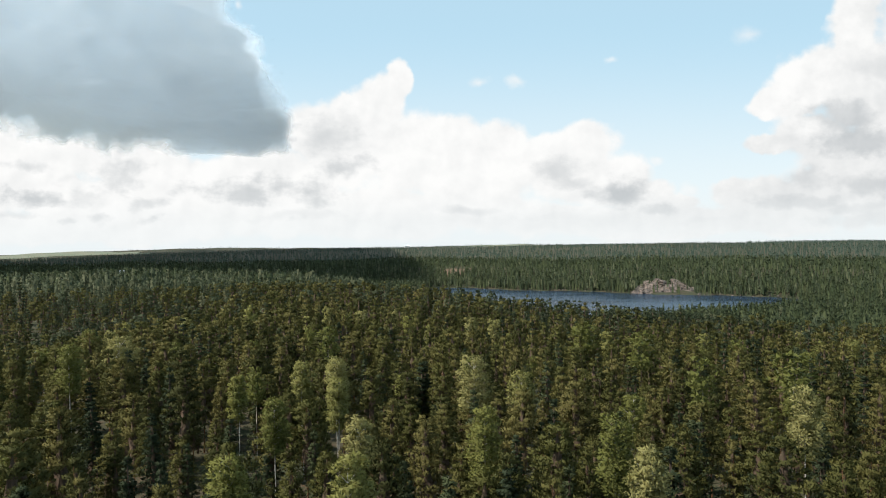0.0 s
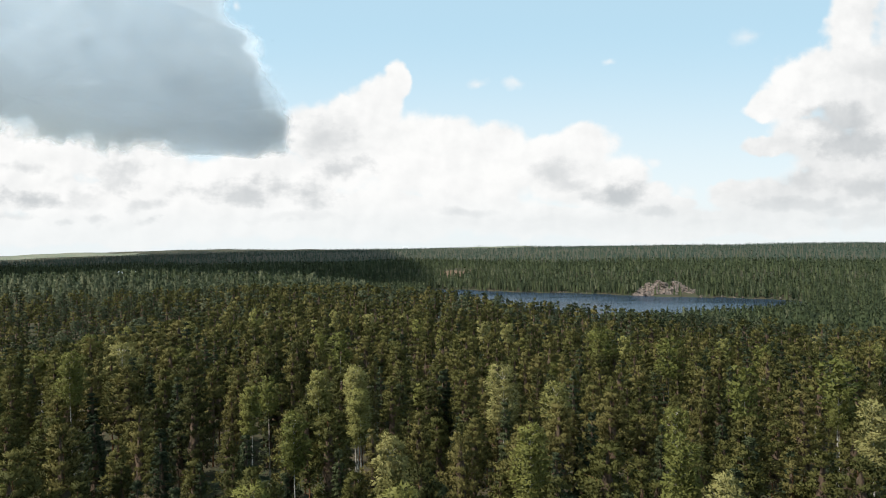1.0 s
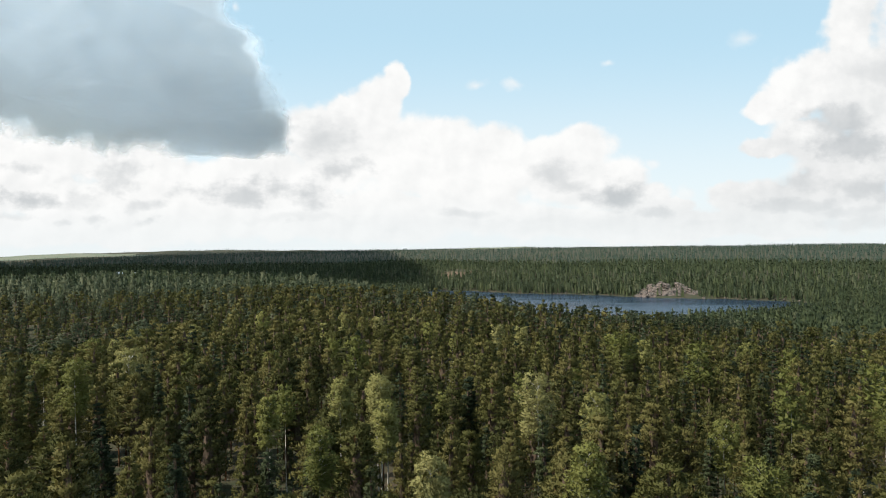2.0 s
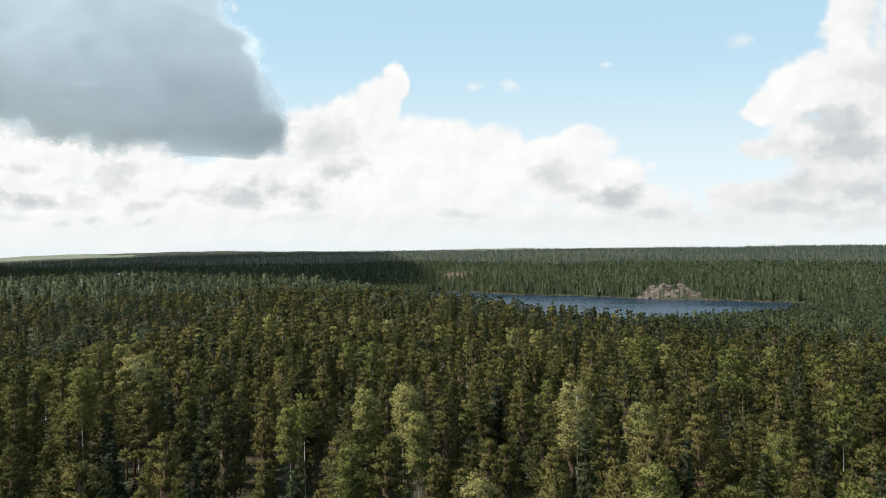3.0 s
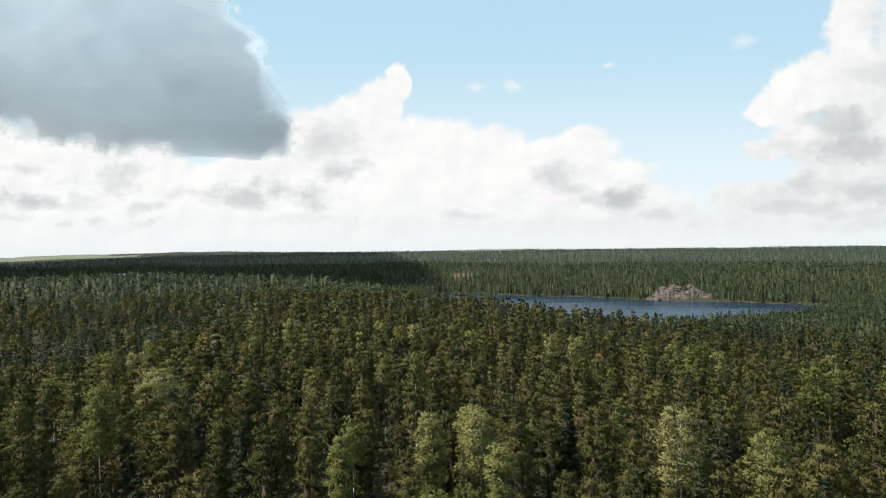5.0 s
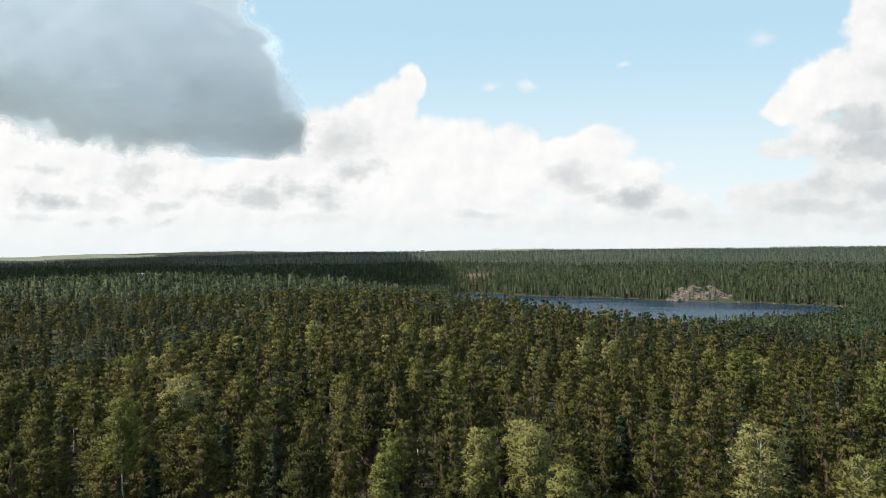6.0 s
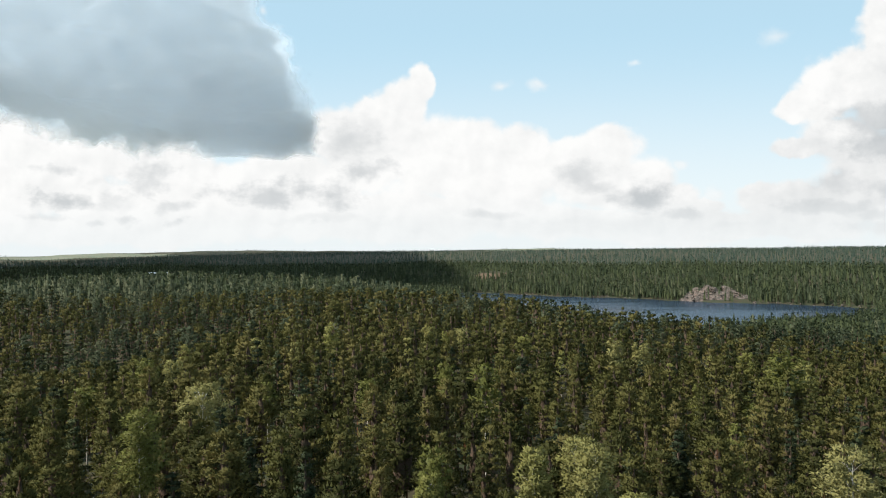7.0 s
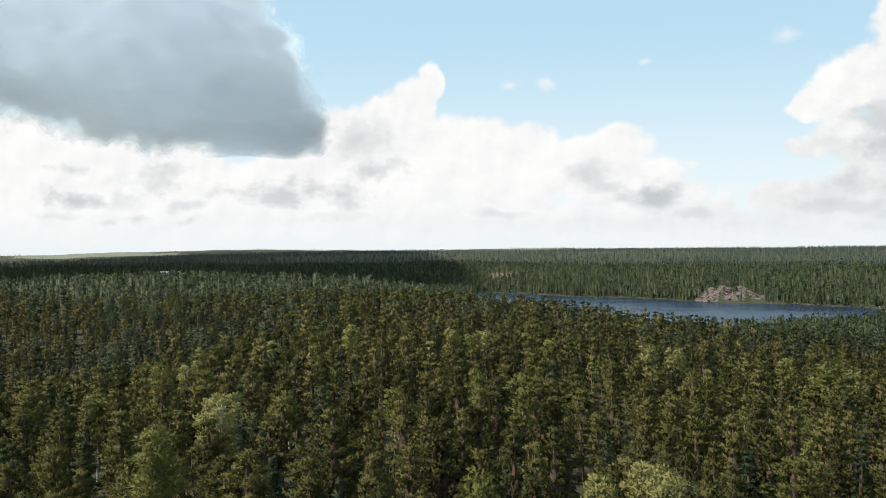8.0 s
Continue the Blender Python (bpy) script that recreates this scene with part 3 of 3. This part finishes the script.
def grow(kind, detail, seed, height=18.0, girth=1.0):
    """Crown and stem of one tree, standing at the origin."""
    rng = np.random.default_rng(seed)
    s, no_stem = KINDS[kind], (np.zeros((0, 3)), np.zeros((0, 3), int))
    wide = s["wide"] * girth * height / 18

    def reach(u):
        return wide * s["shape"](u)

    tuft, flat = s["tuft"]
    if detail in FAR_DETAIL:
        sides, rings, levels, per, size = FAR_DETAIL[detail]
        body = lathe(rng, height, s["low"] * 0.6, reach, sides, rings, (0.32, 0.85), 0.9, 1.2)
        c, r, o, ends = tufts_of(rng, height, s["low"], reach, levels, per, 1, s["rise"], 0.4, 0.0)
        loose = sprays(rng, c, r, o, size, 1, s["lean"], flat, SPRAY_WIDTH[detail])
        crown = np.concatenate([body[0], loose[0]]), np.concatenate([body[1], loose[1]])
        return (*crown, len(crown[0]) // 3), no_stem
    levels, per, along, count, size, puff = DETAIL[detail][kind]
    c, r, o, ends = tufts_of(rng, height, s["low"], reach, levels, max(per, round(per * girth ** 0.7)), along, s["rise"], tuft * puff * height / 18, s["gaps"])
    leaf = sprays(rng, c, r * max(1.0, girth) ** 0.3, o, size, count, s["lean"], flat, SPRAY_WIDTH[detail])
    sides, rings = {"near": (7, 8), "closer": (5, 6), "middle": (5, 5), "distant": (4, 4)}[detail]
    # added spindle inside the crown: darkens the gaps and blocks light
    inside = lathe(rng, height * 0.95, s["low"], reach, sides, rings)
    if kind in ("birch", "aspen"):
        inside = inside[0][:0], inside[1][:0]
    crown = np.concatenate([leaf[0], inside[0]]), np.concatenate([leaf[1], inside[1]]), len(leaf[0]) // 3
    if detail == "near":
        # bare dead limbs below the living crown
        dead = [(z, np.array([math.cos(a), math.sin(a), -0.1]) * rng.uniform(0.5, 0.9) * reach(0.1) + (0, 0, z)) for z, a in zip(height * rng.uniform(0.4, 1.0, 9) * s["low"], rng.uniform(0, 6.3, 9))] if kind in ("pine", "slender") else []
        trunk = stem(rng, height, s["foot"] * height / 18, ends=ends[::2] + dead, limb=0.045)
    else:
        trunk = stem(rng, height * 0.82, s["foot"] * 1.1, sides=3, rings=3, bend=0.1) if detail in ("closer", "middle") else no_stem
    return crown, trunk


def part(name, data, parent, label=""):
    ob = new(name, data)
    ob.parent = parent
    return tagged(ob, label)


LABELS = {
    "pine": ("pine_tree", "tall pine with an open olive-green needle crown and reddish trunk"),
    "slender": ("pine_tree", "slender pine with a narrow dark-green needle crown"),
    "spruce": ("spruce_tree", "dark pointed spruce with drooping dense branches"),
    "birch": ("birch_tree", "leafy birch with a rounded pale yellow-green crown and white trunk"),
    "aspen": ("birch_tree", "narrow young birch with a pale green pointed crown"),
}


def tree_model(kind, seed, height=18.0, girth=1.0):
    (crown, soft, leaves), (tv, tf) = grow(kind, "near", seed, height, girth)
    name, label = LABELS[kind]
    root = tagged(new(name), label, name.split("_")[0] + " tree", group=name.split("_")[0] + " trees of the near forest")
    part("trunk", mesh_from("trunk", tv, tf, [BARKS[kind]], smooth_faces=True), root)
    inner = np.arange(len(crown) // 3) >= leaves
    part("crown", mesh_from("crown", crown, np.arange(len(crown)).reshape(-1, 3), [NEEDLES[kind], TWIG_SHADE], mat_index=inner, normals=soft), root)
    return root


def joined_forest(name, detail, trees, label, needles=None):
    """Many trees in one mesh. trees: rows of kind, x, y, z, height, girth, turn, tint."""
    V, F, M, T, S = [], [], [], [], []
    mats, total = [], 0
    kinds = sorted({t[0] for t in trees})
    for kind in kinds:
        leaf = (needles or NEEDLES)[kind]
        for m in (leaf, BARKS[kind], TWIG_SHADE):
            if m not in mats:
                mats.append(m)
        rows = [t for t in trees if t[0] == kind]
        models = 7
        for i in range(models):
            some = np.array([t[1:] for t in rows[i::models]], float)
            if not len(some):
                continue
            (crown, soft, leaves), (tv, tf) = grow(kind, detail, 100 + i)
            if len(tv):
                soft = np.concatenate([soft, unit(tv * (1, 1, 0) + (0, 0, 1e-3))])
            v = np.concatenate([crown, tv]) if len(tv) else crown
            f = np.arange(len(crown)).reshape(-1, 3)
            mi = np.where(np.arange(len(f)) < leaves, mats.index(leaf), mats.index(TWIG_SHADE))
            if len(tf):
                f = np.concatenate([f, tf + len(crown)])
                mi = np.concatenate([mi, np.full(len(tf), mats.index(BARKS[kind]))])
            c, s = np.cos(some[:, 5])[:, None], np.sin(some[:, 5])[:, None]
            k, g = (some[:, 3] / 18)[:, None], some[:, 4][:, None]
            x = (v[:, 0] * c - v[:, 1] * s) * k * g + some[:, 0:1]
            y = (v[:, 0] * s + v[:, 1] * c) * k * g + some[:, 1:2]
            z = v[:, 2] * k + some[:, 2:3]
            n = len(some)
            S.append(np.stack([soft[:, 0] * c - soft[:, 1] * s, soft[:, 0] * s + soft[:, 1] * c, np.broadcast_to(soft[:, 2], (n, len(soft)))], -1).reshape(-1, 3))
            V.append(np.stack([x, y, z], -1).reshape(-1, 3))
            F.append((f[None] + (np.arange(n) * len(v))[:, None, None]).reshape(-1, 3) + total)
            M.append(np.tile(mi, n))
            T.append(np.repeat(some[:, 6], len(v)))
            total += n * len(v)
    me = mesh_from(name, np.concatenate(V), np.concatenate(F), mats, ("tint", np.concatenate(T)), np.concatenate(M), normals=np.concatenate(S))
    return tagged(new(name, me), label, "forest", kind="stuff")


# ---- planting ----
ROCK = (394.0, 1070.0)


def plant(rng, x0, x1, y0, y1, step, keep, thin=0.10):
    """Jittered places in a rectangle that satisfy keep(x, y)."""
    half = 0.71 * max(x1 - x0, y1 - y0) + step
    a = np.arange(-half, half, step)
    gx, gy = np.meshgrid(a, a)
    gx = (gx + rng.uniform(-0.5, 0.5, gx.shape) * step).ravel()
    gy = (gy + rng.uniform(-0.5, 0.5, gy.shape) * step).ravel()
    # the rows run askew, so that none line up with the line of flight
    c, s = math.cos(0.47), math.sin(0.47)
    x, y = gx * c - gy * s + (x0 + x1) / 2, gx * s + gy * c + (y0 + y1) / 2
    inside = (x > x0) & (x < x1) & (y > y0) & (y < y1)
    x, y = x[inside], y[inside]
    ok = keep(x, y) & (rng.uniform(0, 1, len(x)) > thin)
    return x[ok], y[ok]


def in_view_side(x, y, margin=12.0):
    return (x > -33 - 0.80 * np.maximum(y - 40, 0) - margin) & (x < 0.80 * np.maximum(y, 0) + margin) & (y > 34)


def dry(x, y):
    rock = (((x - ROCK[0]) / 50) ** 2 + ((y - ROCK[1] + 14) / 46) ** 2 < 1) & (np.sin(x * 5.3 + y * 3.1) < 0.95)
    cut = (((x - 40) / 38) ** 2 + ((y - 1420) / 52) ** 2 < 1) & (np.sin(x * 12.9 + y * 7.7) < 0.75)
    yard = (np.abs(x + 760) < 30) & (y > 1440) & (y < 1550)
    return (lake_reach(x, y) < -0.5) & ~rock & ~cut & ~yard


def soft_noise(x, y, size, seed=0):
    return np.array([noise.noise(Vector((a / size, b / size, seed * 7.3))) for a, b in zip(x, y)])


def choose(rng, x, y, birch=0.08, spruce=0.12):
    """Kinds of tree, by patches of the forest."""
    mix, r = soft_noise(x, y, 45.0, 1), rng.uniform(0, 1, len(x))
    pale = np.exp(-((x + 70) / 110) ** 2 - ((y - 620) / 110) ** 2) * 0.7 + np.exp(-((x + 280) / 120) ** 2 - ((y - 480) / 80) ** 2) * 0.65
    dark = np.exp(-((x + 170) / 70) ** 2 - ((y - 290) / 70) ** 2) * 0.6 + np.exp(-((x - 90) / 90) ** 2 - ((y - 350) / 60) ** 2) * 0.8 + np.exp(-((x - 200) / 70) ** 2 - ((y - 380) / 60) ** 2) * 0.6
    dark = dark + np.exp(-((x - 480) / 170) ** 2 - ((y - 660) / 170) ** 2) * 0.5 + np.exp(-((x - 95) / 60) ** 2 - ((y - 150) / 60) ** 2) * 0.25
    b = np.clip(birch - 0.1 * (x > 300) * (y < 900) + 0.16 * mix + pale, 0.02, 0.8)
    s = np.clip(spruce - 0.15 * mix + dark + 0.6 * np.exp(np.clip(lake_reach(x, y), -400, 0) / 18), 0.03, 0.8)
    kinds = np.where(r < b, np.where(rng.uniform(0, 1, len(x)) < 0.5, "birch", "aspen"), np.where(r < b + s, "spruce", np.where(rng.uniform(0, 1, len(x)) < 0.45, "slender", "pine")))
    return kinds


def heights(rng, n, mean=14.8, spread=2.0):
    return np.clip(rng.normal(mean, spread, n), mean * 0.45, mean * 1.2)


# birches that stand out of the pines: x, y, height of the top, crown girth
LANDMARKS = [(-63.2, 122.5, 51.2, 1.35), (-61.4, 103.2, 53.6, 0.95), (-17.2, 104.4, 50, 0.9), (-15, 91, 49.8, 0.85), (-9, 70, 50, 0.9), (-7, 48.7, 53, 0.85), (-18.8, 54.7, 51, 1.0),
             (-21.5, 81, 49.5, 1.0), (5.5, 97, 51.5, 1.15), (-32, 98, 49, 0.9), (12.5, 91.5, 50, 1.0), (-22, 99.7, 50.5, 0.9), (-16.5, 100, 51, 0.9),
             (44.4, 73.6, 51.5, 0.85), (17.3, 59.8, 52.5, 0.8), (5, 67, 51.5, 0.9), (19, 55, 51, 0.9)]
FAR_LANDMARKS = [(-62, 146, 46.6, 0.8), (-31.5, 152, 48.5, 0.8), (42.5, 178, 45, 1.4), (-25, 140, 50, 0.9), (62.7, 108, 48.5, 1.3), (45, 136, 48.5, 1.0), (44, 102, 49, 0.9), (-32, 108, 48, 0.8), (-96, 150, 45, 1.5)]


def build_forest():
    rng = np.random.default_rng(11)
    marks = np.array([m[:2] for m in LANDMARKS + FAR_LANDMARKS])

    def clear_of_marks(x, y, d=2.0):
        # two small openings in the stand
        gap = (np.hypot(x + 29, y - 87) < 4.2) | (np.hypot(x + 14, y - 122) < 4.6)
        return ~gap & (np.min((x[:, None] - marks[:, 0]) ** 2 + (y[:, None] - marks[:, 1]) ** 2, 1) > d * d)

    # the nearest stand, tree by tree
    x, y = plant(rng, -110, 110, 34, 101, 5.7, lambda x, y: in_view_side(x, y) & clear_of_marks(x, y))
    kinds, h = choose(rng, x, y, birch=0.03), heights(rng, len(x))
    z = ground_height(x, y)
    models = {k: [tree_model(k, 10 * i + j) for j in range(n)] for i, (k, n) in enumerate((("pine", 7), ("slender", 4), ("spruce", 3), ("birch", 3), ("aspen", 3)))}
    used = set()
    for i in range(len(x)):
        model = models[str(kinds[i])][rng.integers(len(models[str(kinds[i])]))]
        s, g = h[i] / 18, rng.uniform(0.85, 1.15)
        m = pose(x[i], y[i], z[i], rng.normal(0, 1.5), rng.normal(0, 1.5), rng.uniform(0, 360))
        ob = model if model.name not in used else copy_thing(model, m)
        used.add(model.name)
        ob.matrix_basis = m @ Matrix.Diagonal((s * g, s * g, s, 1))
    for i, (x1, y1, top, girth) in enumerate(LANDMARKS):
        z1 = float(ground_height(x1, y1))
        ob = tree_model("birch", 300 + i, top - z1, girth * (0.95 if girth > 1.2 else 0.66))
        ob.matrix_basis = pose(x1, y1, z1, 0, 0, 40 * i)

    def rows(x, y, mean=14.8, spread=2.0, **mix):
        k, h, z = choose(rng, x, y, **mix), heights(rng, len(x), mean, spread), ground_height(x, y)
        return [(str(k[i]), x[i], y[i], z[i], h[i], rng.uniform(0.85, 1.15), rng.uniform(0, 6.28), rng.uniform(0, 1)) for i in range(len(x))]

    x, y = plant(rng, -130, 130, 101, 118, 5.7, lambda x, y: in_view_side(x, y) & clear_of_marks(x, y))
    joined_forest("forest_front", "near", rows(x, y, birch=0.03), "dense stand of olive pines with a few dark spruces")
    x, y = plant(rng, -150, 150, 118, 165, 5.7, lambda x, y: in_view_side(x, y) & clear_of_marks(x, y))
    joined_forest("forest_slope", "closer", rows(x, y, birch=0.04), "mixed stand of pines, spruces and scattered birches")
    x, y = plant(rng, -240, 240, 165, 250, 5.7, lambda x, y: in_view_side(x, y) & clear_of_marks(x, y))
    middle = rows(x, y) + [("birch", a, b, float(ground_height(a, b)), t - float(ground_height(a, b)), g, 1.0, 0.7) for a, b, t, g in FAR_LANDMARKS]
    joined_forest("forest_middle", "middle", middle, "dense mixed stand of olive pines, dark spruces and pale birches")
    x, y = plant(rng, -420, 400, 250, 440, 5.7, lambda x, y: in_view_side(x, y, 20) & dry(x, y))
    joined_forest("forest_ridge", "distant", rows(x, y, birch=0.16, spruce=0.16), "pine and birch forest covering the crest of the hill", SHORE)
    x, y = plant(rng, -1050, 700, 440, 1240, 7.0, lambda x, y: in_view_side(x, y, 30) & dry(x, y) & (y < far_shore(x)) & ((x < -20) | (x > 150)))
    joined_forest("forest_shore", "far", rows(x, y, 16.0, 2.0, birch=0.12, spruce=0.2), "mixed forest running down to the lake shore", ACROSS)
    x, y = plant(rng, -90, 70, -45, 75, 6.0, lambda x, y: ~in_view_side(x, y))
    joined_forest("forest_below", "distant", rows(x, y), "pine stand with spruces under the line of flight")
    x, y = plant(rng, -280, 280, -220, 240, 7.2, lambda x, y: ~in_view_side(x, y) & (x * x + y * y < 270 ** 2) & ~((x > -90) & (x < 70) & (y > -45) & (y < 75)))
    joined_forest("forest_behind", "far", rows(x, y), "pine forest all round the flown stretch")
    # young spruces and birches under the tall trees
    x, y = plant(rng, -120, 120, 34, 120, 4.8, lambda x, y: in_view_side(x, y) & clear_of_marks(x, y, 1.5))
    joined_forest("undergrowth", "distant", rows(x, y, 4.6, 1.4, birch=0.2, spruce=0.5), "young spruces, pines and birches under the tall trees")
    # slopes across the lake
    x, y = plant(rng, -1000, 1150, 700, 1900, 5.4, lambda x, y: in_view_side(x, y, 40) & dry(x, y) & (y > far_shore(x)) & (y < far_shore(x) + 150), 0.28)
    joined_forest("forest_across", "far", rows(x, y, 17.0, 4.0, birch=0.24, spruce=0.3), "mixed spruce and birch forest on the slope across the lake", ACROSS)
    x, y = plant(rng, -1250, 1350, 800, 2400, 8.6, lambda x, y: in_view_side(x, y, 40) & dry(x, y) & (y > far_shore(x) + 150) & (y < far_shore(x) + 480))
    joined_forest("forest_upland", "tiny", rows(x, y, 16.5, 3.0, birch=0.14, spruce=0.3), "dark spruce upland above the lake", ACROSS)
    far_x, far_y, far_h = [], [], []
    for y0, y1, step in ((1250, 2100, 22.0), (2100, 3100, 32.0), (3100, 4750, 34.0)):
        x, y = plant(rng, -0.8 * y1 - 60, 0.8 * y1 + 60, y0, y1, step, lambda x, y: in_view_side(x, y, 40) & (y > far_shore(x) + 470) & (x * x + y * y < 4850 ** 2) & (((x + 2330) / 500) ** 2 + ((y - 3820) / 480) ** 2 > 1) & (((x - 420) / 330) ** 2 + ((y - 4300) / 300) ** 2 > 1))
        far_h.append(np.full(len(x), 15.0 if y1 < 3200 else 9.5))
        far_x.append(x)
        far_y.append(y)
    x, y = np.concatenate(far_x), np.concatenate(far_y)
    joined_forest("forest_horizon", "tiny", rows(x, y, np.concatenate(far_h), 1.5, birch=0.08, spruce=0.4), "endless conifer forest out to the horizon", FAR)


SHORE = dict(NEEDLES, birch=FAR_BIRCH_LEAVES, aspen=FAR_BIRCH_LEAVES)
ACROSS = dict(SHORE, pine=MIXED_NEEDLES, slender=MIXED_NEEDLES)
# conifers on the horizon take the haze-tinted needles
FAR = dict(SHORE, pine=HAZED_LEAVES, slender=HAZED_LEAVES, spruce=HAZED_LEAVES)
build_forest()


# ---- rocks on the far shore ----
def lump_mesh(name, seed, size, levels, rough, mat):
    """A weathered block: a ball pushed into facets and cracks."""
    bm = bmesh.new()
    bmesh.ops.create_icosphere(bm, subdivisions=levels, radius=1.0)
    rng = random.Random(seed)
    cuts = [(Vector((rng.gauss(0, 1), rng.gauss(0, 1), rng.gauss(0.2, 0.8))).normalized(), rng.uniform(0.62, 0.95)) for _ in range(14)]
    for v in bm.verts:
        p = v.co.copy()
        for n, d in cuts:
            over = p.dot(n) - d
            if over > 0:
                p -= n * over * 0.85
        p += p.normalized() * rough * noise.fractal(p * 2.3 + Vector((seed, 0, 0)), 1.0, 2.0, 4)
        v.co = Vector((p.x * size[0], p.y * size[1], p.z * size[2]))
    me = bpy.data.meshes.new(name)
    bm.to_mesh(me)
    bm.free()
    me.materials.append(mat)
    return me


def build_outcrop():
    rng = random.Random(4)
    cx, cy = ROCK
    root = tagged(new("rock_outcrop"), "bare pinkish-grey granite outcrop sloping into the lake", "rock")
    root.location = (cx, cy, WATER)
    for i in range(84):
        u, v = rng.uniform(-1, 1), rng.random()
        # steep and high towards the south-east, with a low tail
        w = max(0.0, 1 - abs(u - 0.22) ** 1.5 / (1.3 if u < 0.22 else 0.75))
        s = rng.uniform(4.0, 9.5)
        slab = part("slab", lump_mesh("slab", 20 + i, (s * 1.4, s * 1.1, s * rng.uniform(0.45, 0.8)), 3, 0.28, GRANITE), root)
        slab.location = (u * 52, v * 44 - 16, v * 25 * w + rng.uniform(-4.0, 0.5))
        slab.rotation_euler = (rng.gauss(0.45, 0.2), rng.uniform(-0.3, 0.3) + 0.25 * u, rng.gauss(0, 0.6))
    return root


build_outcrop()


def build_shore_stones():
    rng = random.Random(9)
    models = [lump_mesh("stone", 90 + i, (1.0, 1.0, 0.7), 1, 0.2, GRANITE) for i in range(4)]
    n = 0
    for x0, spread, count in ((470, 40, 16), (540, 20, 8), (250, 25, 8), (345, 8, 5), (95, 20, 6), (215, 8, 4), (600, 40, 8)):
        for _ in range(count):
            x = x0 + rng.uniform(-spread, spread)
            y = float(far_shore(np.array(x))) + rng.uniform(-2, 4)
            s = rng.uniform(0.7, 2.4)
            ob = tagged(new("boulder", models[n % 4]), "pale granite boulder at the water's edge", "boulder", group="boulders along the far shore")
            ob.matrix_basis = pose(x, y, max(WATER, float(ground_height(x, y))) + 0.1 * s, 0, 0, rng.uniform(0, 360)) @ Matrix.Diagonal((s * 1.4, s, s, 1))
            n += 1


build_shore_stones()


# ---- far buildings ----
def box(bm, x0, x1, y0, y1, z0, z1):
    bmesh.ops.create_cube(bm, size=1.0, matrix=Matrix.Translation(((x0 + x1) / 2, (y0 + y1) / 2, (z0 + z1) / 2)) @ Matrix.Diagonal((x1 - x0, y1 - y0, z1 - z0, 1)))


def bm_mesh(name, bm, mat):
    me = bpy.data.meshes.new(name)
    bmesh.ops.recalc_face_normals(bm, faces=bm.faces)
    bm.to_mesh(me)
    bm.free()
    me.materials.append(mat)
    return me


def building(x, y, turn, long, deep, eaves, ridge, label, lift=0.0):
    root = tagged(new("house"), label, "house")
    root.matrix_basis = pose(x, y, float(ground_height(x, y)) + lift, 0, 0, turn)
    bm = bmesh.new()
    box(bm, -long / 2, long / 2, -deep / 2, deep / 2, -3.0, eaves)
    part("wall", bm_mesh("wall", bm, WHITE_WALL), root, "white-painted walls")
    bm = bmesh.new()
    o = 0.6
    pts = [bm.verts.new(p) for sx in (-1, 1) for p in ((sx * (long / 2 + o), -deep / 2 - o, eaves - 0.2), (sx * (long / 2 + o), 0, ridge), (sx * (long / 2 + o), deep / 2 + o, eaves - 0.2))]
    for f in ((0, 3, 4, 1), (1, 4, 5, 2), (0, 1, 2), (3, 5, 4), (0, 2, 5, 3)):
        bm.faces.new([pts[i] for i in f])
    part("roof", bm_mesh("roof", bm, ROOF_METAL), root, "pale metal gable roof")
    for i in range(4):
        bm = bmesh.new()
        wx = -long / 2 + (i + 0.7) * long / 4.4
        box(bm, wx - 0.6, wx + 0.6, -deep / 2 - 0.05, -deep / 2 + 0.1, eaves * 0.35, eaves * 0.75)
        part("window", bm_mesh("window", bm, GLASS_DARK), root)
    return root


building(-772, 1520, 12, 19, 9, 5.0, 8.0, "white house with a pale roof behind the wooded ridge")
building(-746, 1528, 20, 10, 8, 4.0, 6.5, "small white outbuilding beside the house")
building(-215, 4380, 5, 34, 14, 9.0, 14.0, "distant white farm building on the horizon", 4.0)
